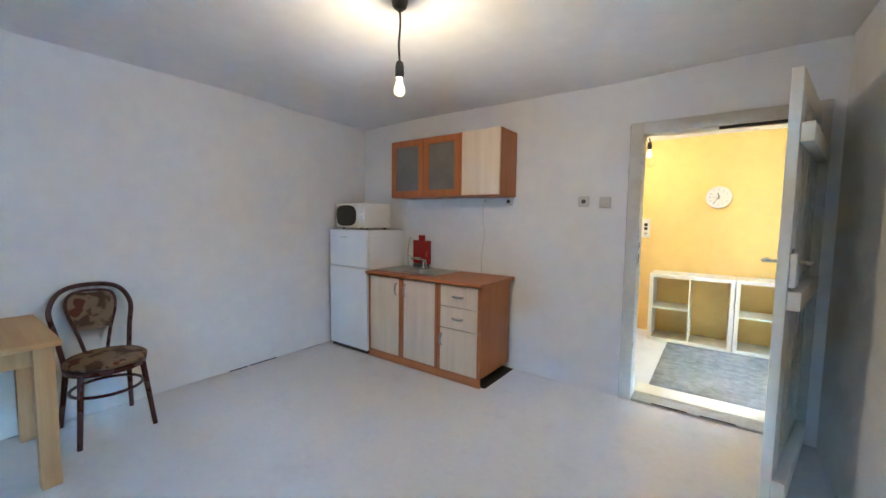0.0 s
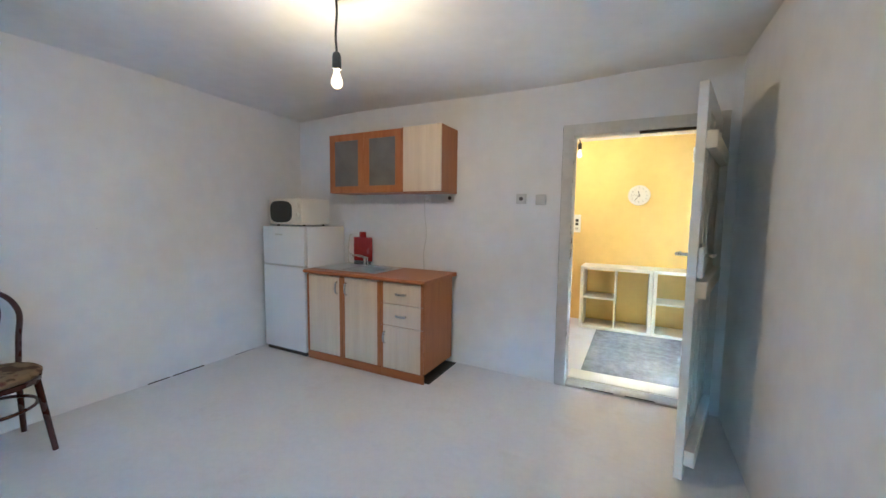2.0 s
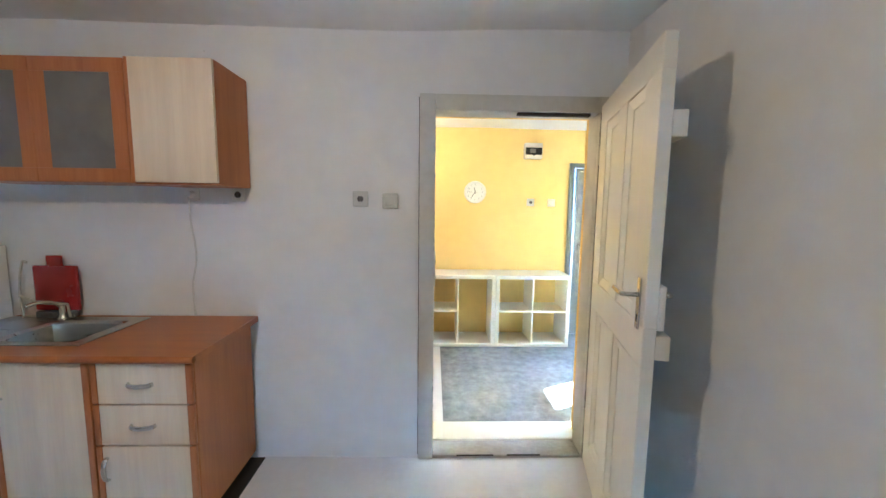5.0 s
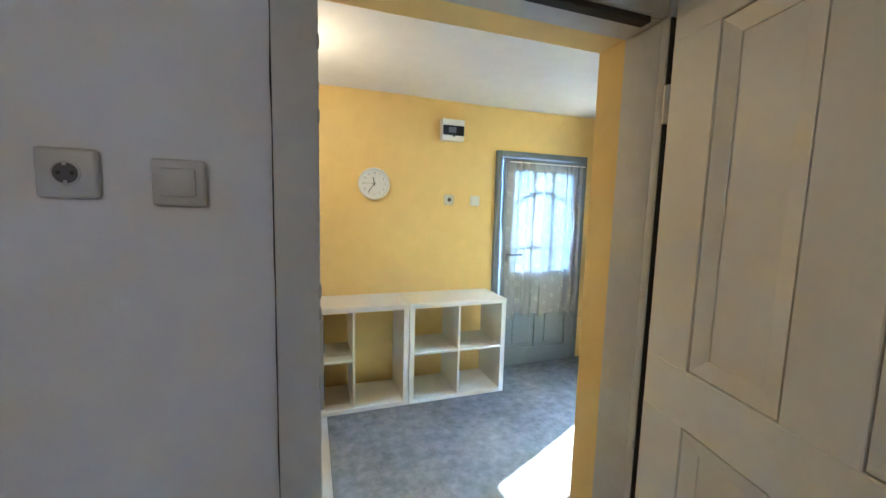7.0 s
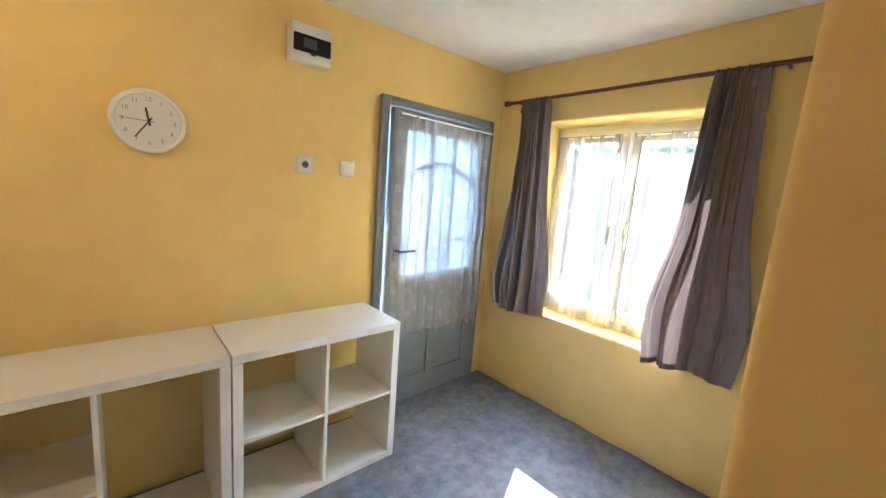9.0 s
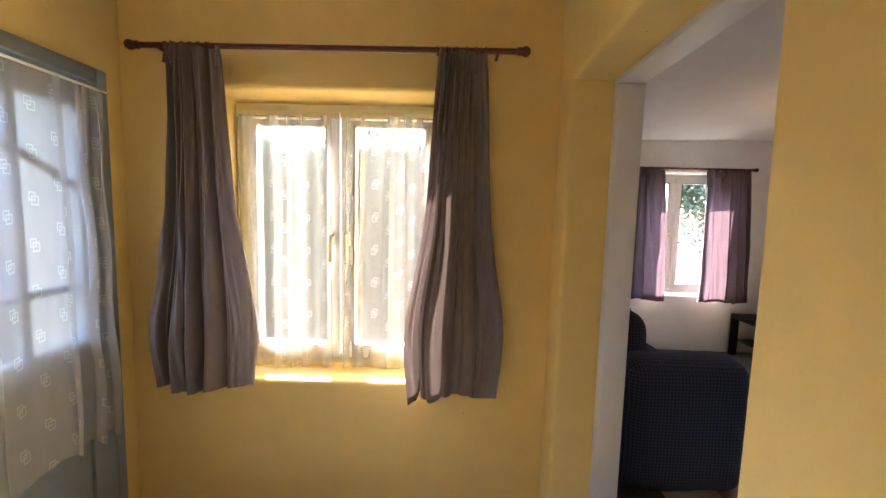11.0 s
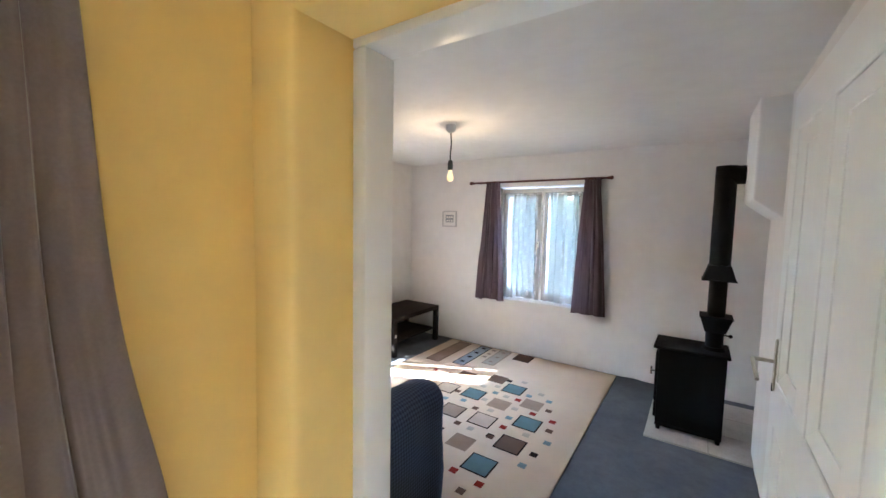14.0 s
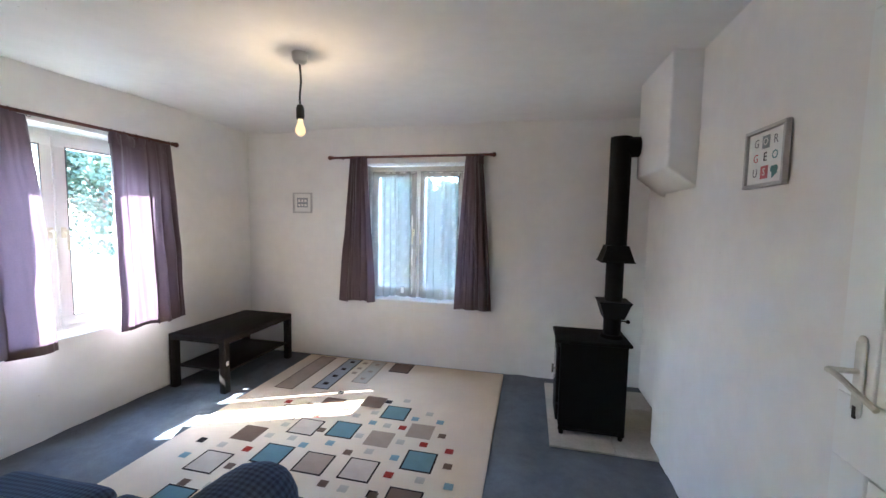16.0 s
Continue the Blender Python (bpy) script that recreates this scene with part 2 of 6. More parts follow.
def glow(name, col, power):
    m, n, l, p = base_nodes(name)
    p.inputs["Base Color"].default_value = (0.9, 0.8, 0.6, 1)
    p.inputs["Emission Color"].default_value = (*col, 1)
    p.inputs["Emission Strength"].default_value = power
    p.inputs["Roughness"].default_value = 0.1
    return m


def flat(name, col, rough=0.5, metal=0.0):
    return surface(name, col, rough, 0.05, 6.0, 120.0, 0.03, metal=metal)


WHITE_WALL = plaster("white_limewash", (0.78, 0.77, 0.76), (0.60, 0.57, 0.53), 0.2)
YELLOW_WALL = plaster("yellow_limewash", (0.84, 0.625, 0.24), (0.66, 0.45, 0.14), 0.3)
CEIL_WALL = plaster("ceiling_limewash", (0.76, 0.755, 0.75), (0.60, 0.58, 0.55), 0.2)
FLOOR_PAINT = surface("painted_concrete", (0.66, 0.655, 0.66), 0.42, 0.07, 1.1, 26, 0.12, stain=(0.47, 0.45, 0.43), stain_amount=0.45)
CARPET = felt("grey_felt_carpet", (0.075, 0.083, 0.098), (0.145, 0.155, 0.175), 0.4, 1.0)
HALL_CARPET = felt("worn_grey_felt", (0.125, 0.13, 0.138), (0.30, 0.305, 0.315), 0.9, 0.8)
DOOR_PAINT = surface("cream_gloss_paint", (0.74, 0.71, 0.62), 0.42, 0.04, 2.0, 18, 0.10, stain=(0.62, 0.57, 0.46), stain_amount=0.35)
FRAME_PAINT = surface("old_white_frame_paint", (0.56, 0.545, 0.50), 0.5, 0.10, 3.0, 22, 0.16, stain=(0.42, 0.38, 0.33), stain_amount=0.5)
DOOR2_PAINT = surface("white_gloss_paint", (0.78, 0.79, 0.79), 0.36, 0.03, 2.0, 18, 0.12, stain=(0.70, 0.69, 0.66), stain_amount=0.25)
GREY_PAINT = surface("blue_grey_door_paint", (0.20, 0.235, 0.265), 0.5, 0.10, 3.0, 30, 0.12)
STEP_STONE = surface("chipped_step", (0.40, 0.39, 0.37), 0.8, 0.2, 5, 40, 0.3, stain=(0.58, 0.57, 0.54), stain_amount=0.7)
CRACK = surface("dark_gap", (0.03, 0.026, 0.022), 0.9)
ALDER = wood("alder_laminate", (0.31, 0.098, 0.023), (0.42, 0.155, 0.042), 0.42, 1.0, "z")
ALDER_X = wood("alder_laminate_lengthwise", (0.32, 0.102, 0.024), (0.43, 0.16, 0.044), 0.40, 1.0, "x")
BIRCH = wood("pale_birch_laminate", (0.63, 0.50, 0.36), (0.72, 0.60, 0.45), 0.5, 1.0, "z")
BACKING = flat("cabinet_inside", (0.46, 0.43, 0.39), 0.7)
PINE = wood("raw_pine", (0.43, 0.255, 0.10), (0.55, 0.355, 0.165), 0.6, 0.7, "x", knots=0.8, bump=0.1)
PINE_Z = wood("raw_pine_upright", (0.43, 0.255, 0.10), (0.55, 0.355, 0.165), 0.6, 0.7, "z", knots=0.8, bump=0.1)
BENTWOOD = surface("dark_red_brown_lacquer", (0.045, 0.013, 0.012), 0.28, 0.15, 4, 50, 0.05)
SEATCLOTH = pictorial_cloth("landscape_upholstery")
ENAMEL = surface("white_enamel", (0.78, 0.80, 0.82), 0.25, 0.02, 2, 220, 0.03)
ENAMEL_WARM = surface("cream_white_enamel", (0.76, 0.75, 0.71), 0.3, 0.02, 2, 160, 0.03)
BLACK_GLASS = flat("black_glass", (0.015, 0.017, 0.02), 0.12)
BLACK_PLASTIC = flat("black_plastic", (0.02, 0.02, 0.02), 0.45)
DARK_GREY = flat("dark_grey_plastic", (0.07, 0.07, 0.075), 0.4)
WHITE_PLASTIC = surface("white_plastic", (0.76, 0.76, 0.73), 0.35, 0.03, 6, 100, 0.02)
GREY_PLASTIC = surface("aged_grey_plastic", (0.54, 0.54, 0.52), 0.4, 0.04, 6, 100, 0.02)
STEEL = surface("brushed_steel", (0.52, 0.52, 0.50), 0.3, 0.08, 4, 90, 0.08, metal=1.0, stretch=(1, 12, 12))
CHROME = flat("satin_chrome", (0.62, 0.62, 0.60), 0.22, 1.0)
WORN_METAL = surface("worn_cream_metal", (0.55, 0.53, 0.47), 0.4, 0.2, 8, 60, 0.2, metal=0.4)
RED_GLASS = flat("red_lacquer", (0.28, 0.012, 0.010), 0.25)
CORD = flat("black_cord", (0.012, 0.012, 0.012), 0.7)
WHITE_CABLE = flat("white_cable", (0.62, 0.61, 0.58), 0.5)
HOSE = surface("braided_hose", (0.34, 0.31, 0.26), 0.35, 0.4, 30, 300, 0.4, metal=0.8)
IRON = surface("black_stove_iron", (0.006, 0.006, 0.0065), 0.72, 0.3, 5, 120, 0.25, spec=0.10)
PIPE_IRON = surface("black_flue_steel", (0.007, 0.007, 0.007), 0.55, 0.3, 4, 60, 0.12, spec=0.12)
TILE = surface("hearth_stone", (0.42, 0.385, 0.34), 0.55, 0.2, 6, 60, 0.2, stain=(0.28, 0.25, 0.22), stain_amount=0.5)
TABLE_BLACK = wood("black_brown_veneer", (0.007, 0.006, 0.006), (0.014, 0.011, 0.010), 0.58, 1.0, "y", bump=0.04)
TABLE_BLACK.node_tree.nodes["Principled BSDF"].inputs["Specular IOR Level"].default_value = 0.16
PVC = surface("white_window_plastic", (0.80, 0.80, 0.78), 0.3, 0.02, 3, 90, 0.02)
BRASSY = flat("pale_handle", (0.70, 0.66, 0.52), 0.35)
ROD = surface("dark_cherry_rod", (0.085, 0.020, 0.014), 0.3, 0.2, 6, 60, 0.05)
SHELF_WHITE = surface("white_foil_board", (0.80, 0.79, 0.73), 0.4, 0.02, 3, 120, 0.02)
CURTAIN_H = cloth("taupe_curtain_cloth", (0.175, 0.140, 0.134), 0.13, lit=0.85, rough=0.5)
CURTAIN_C = cloth("mauve_curtain_cloth", (0.105, 0.066, 0.080), 0.30, lit=0.85, rough=0.55, glow_col=(0.128, 0.088, 0.115))
HEM = cloth("dark_hem_cloth", (0.11, 0.075, 0.085), 0.05)
LACE = lace("white_net", 0.29, 0.055, 0.54)
LACE_MID = lace("plain_white_net", 0.46, 0.16, 0.60)
LACE_THICK = lace("thick_white_net", 0.34, 0.45, 0.50)
GLASS = pane_material("window_glass")
FROST = frosted("smoked_cabinet_glass")
BULB = glow("warm_bulb_glass", (1.0, 0.62, 0.27), 0.017)
CHECK = gingham("blue_gingham")
RUG_BASE = surface("beige_rug_pile", (0.55, 0.44, 0.33), 0.97, 0.09, 3, 240, 0.7, spec=0.05)
RUG = {k: surface("rug_pile_" + k, c, 0.97, 0.14, 8, 260, 0.7, spec=0.05) for k, c in {
    "black": (0.02, 0.017, 0.016), "red": (0.24, 0.03, 0.022), "blue": (0.17, 0.24, 0.26), "teal": (0.105, 0.165, 0.18), "brown": (0.12, 0.078, 0.055),
    "taupe": (0.27, 0.205, 0.155), "grey": (0.36, 0.32, 0.26), "sand": (0.42, 0.34, 0.27), "slate": (0.24, 0.25, 0.26), "wine": (0.11, 0.025, 0.025)}.items()}
SILVER = flat("silver_frame", (0.50, 0.50, 0.51), 0.35, 0.7)
PAPER = surface("white_card", (0.74, 0.74, 0.73), 0.7, 0.02, 8, 90, 0.02)
INK = {k: flat("print_" + k, c, 0.7) for k, c in {"grey": (0.22, 0.22, 0.23), "rose": (0.55, 0.16, 0.18), "teal": (0.13, 0.28, 0.29), "slate": (0.26, 0.29, 0.32), "black": (0.03, 0.03, 0.03)}.items()}
SOIL = surface("dry_yard_ground", (0.075, 0.070, 0.052), 0.95, 0.22, 0.5, 9, 0.5, stain=(0.055, 0.075, 0.03), stain_amount=0.8)
BARK = surface("bark", (0.13, 0.095, 0.065), 0.9, 0.3, 5, 40, 0.6)
LEAF = surface("green_leaf", (0.042, 0.062, 0.032), 0.6, 0.35, 1.0, 9, 0.2)
HEDGE_LEAF = surface("dull_leaf", (0.042, 0.06, 0.032), 0.7, 0.35, 1.0, 9, 0.2)
WIRE = flat("galvanised_wire", (0.35, 0.36, 0.36), 0.4, 0.8)
RENDER_WALL = surface("grey_outdoor_render", (0.21, 0.20, 0.18), 0.85, 0.12, 1.0, 12, 0.3)
WHITEWASH = surface("rough_blue_grey_wash", (0.085, 0.10, 0.118), 0.9, 0.12, 1.0, 14, 0.5)
PAVING = surface("weathered_grey_paving", (0.14, 0.14, 0.14), 0.9, 0.2, 1.0, 16, 0.3)
ROOF_TILE = surface("clay_roof_tile", (0.30, 0.13, 0.08), 0.8, 0.3, 2, 20, 0.3)

# building helpers -------------------------------------------------------


def link_mesh(name, bm, material, smooth=35):
    me = bpy.data.meshes.new(name)
    bm.normal_update()
    bm.to_mesh(me)
    bm.free()
    for m in material if isinstance(material, (list, tuple)) else (material,):
        me.materials.append(m)
    if smooth:
        me.shade_smooth()
        me.set_sharp_from_angle(angle=radians(smooth))
    return new(name, me)


def part(name, bm, material, parent, label="", smooth=35):
    ob = link_mesh(name, bm, material, smooth)
    ob.parent = parent
    return tagged(ob, label)


def thing(name, m, label, category, group=""):
    ob = new(name)
    ob.empty_display_size = 0.1
    ob.matrix_basis = m
    return tagged(ob, label, category, group)


def box(x0, y0, z0, x1, y1, z1, bevel=0.0, seg=2, bm=None):
    """A box with rounded edges, as a new bmesh or added to bm."""
    b = bmesh.new()
    bmesh.ops.create_cube(b, size=1)
    for v in b.verts:
        v.co = ((x0 + x1) / 2 + v.co.x * (x1 - x0), (y0 + y1) / 2 + v.co.y * (y1 - y0), (z0 + z1) / 2 + v.co.z * (z1 - z0))
    if bevel:
        bmesh.ops.bevel(b, geom=b.edges[:], offset=bevel, segments=seg, affect="EDGES", profile=0.5)
    return merge(bm, b)


def merge(bm, b, m=None):
    if m is not None:
        b.transform(m)
    if bm is None:
        return b
    me = bpy.data.meshes.new("tmp")
    b.to_mesh(me)
    b.free()
    bm.from_mesh(me)
    bpy.data.meshes.remove(me)
    return bm


def rod(p0, p1, r0, r1=None, seg=14, bm=None):
    """A round bar or cone from p0 to p1."""
    b = bmesh.new()
    p0, p1 = Vector(p0), Vector(p1)
    d = p1 - p0
    bmesh.ops.create_cone(b, cap_ends=True, segments=seg, radius1=r0, radius2=r0 if r1 is None else r1, depth=d.length)
    b.transform(Matrix.Translation((p0 + p1) / 2) @ d.to_track_quat("Z", "Y").to_matrix().to_4x4())
    return merge(bm, b)


def ball(c, r, bm=None, scale=(1, 1, 1), seg=14):
    b = bmesh.new()
    bmesh.ops.create_uvsphere(b, u_segments=seg, v_segments=max(6, seg // 2 + 2), radius=r)
    b.transform(Matrix.Translation(c) @ Matrix.Diagonal((*scale, 1)))
    return merge(bm, b)


def lathe(profile, seg=24, bm=None, centre=(0, 0, 0)):
    """Turns a profile of (radius, height) round the z axis."""
    b = bmesh.new()
    rings = []
    for r, z in profile:
        rings.append([b.verts.new((centre[0] + r * math.cos(2 * math.pi * i / seg), centre[1] + r * math.sin(2 * math.pi * i / seg), centre[2] + z)) for i in range(seg)])
    for a, c in zip(rings, rings[1:]):
        for i in range(seg):
            b.faces.new((a[i], a[(i + 1) % seg], c[(i + 1) % seg], c[i]))
    b.faces.new(reversed(rings[0]))
    b.faces.new(rings[-1])
    return merge(bm, b)


def smooth_line(pts, steps=6):
    """Catmull-Rom through the points."""
    p = [Vector(q) for q in pts]
    p = [p[0] * 2 - p[1]] + p + [p[-1] * 2 - p[-2]]
    out = []
    for i in range(1, len(p) - 2):
        for k in range(steps):
            t = k / steps
            a, b, c, d = p[i - 1], p[i], p[i + 1], p[i + 2]
            out.append(0.5 * ((2 * b) + (c - a) * t + (2 * a - 5 * b + 4 * c - d) * t * t + (3 * b - a - 3 * c + d) * t ** 3))
    out.append(p[-2])
    return out


def tube(pts, r, seg=8, bm=None, closed=False):
    """A round bar along a line of points."""
    b = bmesh.new()
    pts = [Vector(q) for q in pts]
    n = len(pts)
    rings = []
    side = None
    for i, q in enumerate(pts):
        d = (pts[(i + 1) % n] - pts[i - 1]) if closed else (pts[min(i + 1, n - 1)] - pts[max(i - 1, 0)])
        d.normalize()
        if side is None:
            side = d.cross(Vector((0.31, 0.17, 0.93)))
        side = (side - d * side.dot(d)).normalized()
        up = d.cross(side)
        rings.append([b.verts.new(q + side * r * math.cos(2 * math.pi * k / seg) + up * r * math.sin(2 * math.pi * k / seg)) for k in range(seg)])
    pairs = list(zip(rings, rings[1:])) + ([(rings[-1], rings[0])] if closed else [])
    for a, c in pairs:
        for k in range(seg):
            b.faces.new((a[k], a[(k + 1) % seg], c[(k + 1) % seg], c[k]))
    if not closed:
        b.faces.new(reversed(rings[0]))
        b.faces.new(rings[-1])
    return merge(bm, b)


def wall_mesh(name, axis, p0, p1, u0, u1, z0, z1, holes, mats, reveal=0, wobble=0.006, grid=0.22, ease=0.012):
    """A plastered wall between the planes p0 and p1 (axis x or y), with holes (u0, u1, z0, z1) cut through it.
    mats: material on the p0 side, on the p1 side; reveal: which of them lines the holes. Faces waver like hand plaster."""
    us = {u0, u1}
    zs = {z0, z1}
    for h in holes:
        us |= {h[0], h[1]}
        zs |= {h[2], h[3]}

    def fill(vals):
        vals = sorted(vals)
        out = []
        for a, c in zip(vals, vals[1:]):
            k = max(1, round((c - a) / grid))
            out += [a + (c - a) * i / k for i in range(k)]
        return out + [vals[-1]]

    us, zs = fill(us), fill(zs)

    def solid(i, j):
        if not (0 <= i < len(us) - 1 and 0 <= j < len(zs) - 1):
            return False
        u, z = (us[i] + us[i + 1]) / 2, (zs[j] + zs[j + 1]) / 2
        return not any(h[0] < u < h[1] and h[2] < z < h[3] for h in holes)

    b = bmesh.new()
    vs = {}

    def vert(i, j, s):
        if (i, j, s) not in vs:
            p = p1 if s else p0
            w = noise.noise((us[i] * 1.3 + 7 * p0, zs[j] * 1.3, s * 5.0)) * wobble
            w += noise.noise((us[i] * 4.1, zs[j] * 4.1 + 3 * p1, s * 9.0)) * wobble * 0.35
            vs[i, j, s] = b.verts.new((p + w, us[i], zs[j]) if axis == "x" else (us[i], p + w, zs[j]))
        return vs[i, j, s]

    edge = []
    for i in range(len(us) - 1):
        for j in range(len(zs) - 1):
            if not solid(i, j):
                continue
            for s in (0, 1):
                b.faces.new([vert(i, j, s), vert(i + 1, j, s), vert(i + 1, j + 1, s), vert(i, j + 1, s)]).material_index = s
            for di, dj, a, c in ((-1, 0, (i, j), (i, j + 1)), (1, 0, (i + 1, j), (i + 1, j + 1)), (0, -1, (i, j), (i + 1, j)), (0, 1, (i, j + 1), (i + 1, j + 1))):
                if not solid(i + di, j + dj):
                    inner = 0 <= i + di < len(us) - 1 and 0 <= j + dj < len(zs) - 1
                    b.faces.new([vert(*a, 0), vert(*c, 0), vert(*c, 1), vert(*a, 1)]).material_index = reveal
                    if inner:
                        edge += [(a, c, 0), (a, c, 1)]
    bmesh.ops.recalc_face_normals(b, faces=b.faces[:])
    if ease and edge:
        pick = set()
        for a, c, s in edge:
            e = b.edges.get((vs[(*a, s)], vs[(*c, s)]))
            if e:
                pick.add(e)
        bmesh.ops.bevel(b, geom=list(pick), offset=ease, segments=3, affect="EDGES", profile=0.5, clamp_overlap=True, material=-1)
    return link_mesh(name, b, mats, 50)


def slab_mesh(name, x0, x1, y0, y1, z, thick, material, sag=0.012, grid=0.25, up=True, ruck=None):
    """A floor or ceiling sheet with a slight waver on its seen side and a flat back."""
    b = bmesh.new()
    nx, ny = max(2, round((x1 - x0) / grid)), max(2, round((y1 - y0) / grid))
    top = [[b.verts.new((x0 + (x1 - x0) * i / nx, y0 + (y1 - y0) * j / ny,
                         z + sag * noise.noise((x0 + i * grid * 0.9, y0 + j * grid * 0.9, z)))) for j in range(ny + 1)] for i in range(nx + 1)]
    if ruck:
        # loose carpet: long low rucks where nothing weighs it down
        for row in top:
            for v in row:
                x, y = v.co.x, v.co.y
                w = abs(noise.noise((x * 2.2 + y * 1.1, y * 3.4 - x * 0.6, 4.0))) + 0.4 * abs(noise.noise((x * 6.0, y * 7.0, 1.0)))
                v.co.z += 0.026 * w * ruck(x, y)
    for i in range(nx):
        for j in range(ny):
            b.faces.new((top[i][j], top[i + 1][j], top[i + 1][j + 1], top[i][j + 1]))
    zb = z - thick if up else z + thick
    rim = [top[i][0] for i in range(nx + 1)] + [top[nx][j] for j in range(1, ny + 1)] + [top[i][ny] for i in range(nx - 1, -1, -1)] + [top[0][j] for j in range(ny - 1, 0, -1)]
    low = [b.verts.new((v.co.x, v.co.y, zb)) for v in rim]
    for k in range(len(rim)):
        b.faces.new((rim[k], rim[(k + 1) % len(rim)], low[(k + 1) % len(rim)], low[k]))
    b.faces.new(low)
    bmesh.ops.recalc_face_normals(b, faces=b.faces[:])
    return link_mesh(name, b, material, 50)


def setting(ob, label, category):
    return tagged(ob, label, category, kind="structure")


# the shell: kitchen, hall, living room -----------------------------------
Y0, Y1 = 3.28, 3.60          # wall between the two rooms and the hall
XA0, XA1 = -3.30, 0.69       # kitchen
XC0, XC1 = 1.00, 4.70        # living room
YC0 = -0.04
YC1 = 3.335
YH1 = 5.525                  # hall
XH0, XH1 = -1.95, 2.25
YA0 = -2.30
STEP_Y = 0.855               # south of this the wall behind the stove is set back
TOP_A, TOP_H, TOP_C = 2.42, 2.365, 2.285

setting(wall_mesh("wall_kitchen_hall", "y", Y0, Y1, -3.6, 0.848, 0.0, 2.62, [(-0.37, 0.60, -0.1, 2.03)], [WHITE_WALL, YELLOW_WALL], 1, ease=0.02),
        "thick plastered wall, white on one side, yellow on the other", "wall")
setting(wall_mesh("wall_living_hall", "y", YC1, Y1, 0.848, 5.04, 0.0, 2.62, [(1.128, 2.10, -0.1, 1.985)], [WHITE_WALL, YELLOW_WALL], 1, ease=0.02),
        "thick plastered wall, white on one side, yellow on the other", "wall")
setting(wall_mesh("wall_between_kitchen_and_living_room", "x", XA1, XC0, STEP_Y, Y0 + 0.05, 0.0, 2.60, [], [WHITE_WALL, WHITE_WALL]),
        "white limewashed wall, slightly uneven", "wall")
setting(wall_mesh("wall_behind_the_stove", "x", XA1, XC0 - 0.16, -2.6, STEP_Y - 0.001, 0.0, 2.60, [], [WHITE_WALL, WHITE_WALL]),
        "white limewashed wall, set back behind the stove", "wall")
setting(wall_mesh("wall_kitchen_west", "x", -3.6, XA0, -2.6, Y0 - 0.002, 0.0, 2.60, [], [WHITE_WALL, WHITE_WALL], wobble=0.012),
        "white limewashed kitchen wall with uneven plaster", "wall")
# never in view: the window opening is assumed, placed and sized for the kitchen's daylight
setting(wall_mesh("wall_kitchen_south", "y", -2.6, YA0, XA0 + 0.002, XA1 - 0.002, 0.0, 2.60, [(-0.75, 0.45, 0.85, 2.0)], [RENDER_WALL, WHITE_WALL], 1),
        "white limewashed kitchen wall with an assumed opening for daylight", "wall")
setting(wall_mesh("wall_hall_west", "x", XH0 - 0.3, XH0, Y1 + 0.002, YH1, 0.0, 2.62, [], [RENDER_WALL, YELLOW_WALL]), "yellow limewashed hall wall", "wall")
setting(wall_mesh("wall_hall_north", "y", YH1, YH1 + 0.34, XH0 - 0.3, XH1 + 0.36, 0.0, 2.62, [(1.235, 2.12, -0.1, 1.965)], [YELLOW_WALL, RENDER_WALL], 1),
        "yellow limewashed hall wall with a door opening", "wall")
setting(wall_mesh("wall_hall_east", "x", XH1, XH1 + 0.36, Y1 - 0.04, YH1 - 0.002, 0.0, 2.62, [(4.08, 5.13, 0.655, 1.975)], [YELLOW_WALL, RENDER_WALL], 0, ease=0.02),
        "yellow limewashed hall wall with a deep window reveal", "wall")
setting(wall_mesh("wall_living_south", "y", YC0 - 0.34, YC0, XC0 - 0.17, XC1 + 0.34, 0.0, 2.60, [(2.36, 3.39, 0.63, 1.945)], [RENDER_WALL, WHITE_WALL], 1),
        "white limewashed living room wall with a window opening", "wall")
setting(wall_mesh("wall_living_east", "x", XC1, XC1 + 0.34, YC0 + 0.002, YC1 - 0.002, 0.0, 2.60, [(1.06, 2.10, 0.615, 1.96)], [WHITE_WALL, RENDER_WALL], 0),
        "white limewashed living room wall with a window opening", "wall")



def ease_in(a, b, v):
    return max(0.0, min(1.0, (v - a) / (b - a)))


def loose_living(x, y):
    """Free strips of carpet: between rug and stove, and under the east window."""
    west = ease_in(1.95, 1.85, x) * max(ease_in(1.12, 1.25, y), ease_in(1.68, 1.76, x)) * ease_in(2.3, 1.9, y)
    east = ease_in(4.0, 4.08, x) * ease_in(1.02, 1.15, y) * ease_in(2.4, 2.2, y)
    return max(west, east)


def loose_hall(x, y):
    """Free middle of the hall, clear of the shelves and the front door's swing."""
    return 0.35 * ease_in(5.0, 4.8, y) * ease_in(3.7, 3.9, y) + 0.5 * ease_in(1.98, 2.15, x) * ease_in(5.1, 4.9, y)


setting(slab_mesh("floor_kitchen", XA0 - 0.02, XA1 + 0.02, YA0 - 0.02, Y0 + 0.13, 0.0, 0.2, FLOOR_PAINT, 0.008), "pale grey painted concrete floor with scuffs", "floor")
setting(slab_mesh("floor_hall", XH0 - 0.02, XH1 + 0.02, Y0 + 0.13, YH1 + 0.02, -0.004, 0.2, FLOOR_PAINT, 0.004), "pale painted concrete hall floor", "floor")
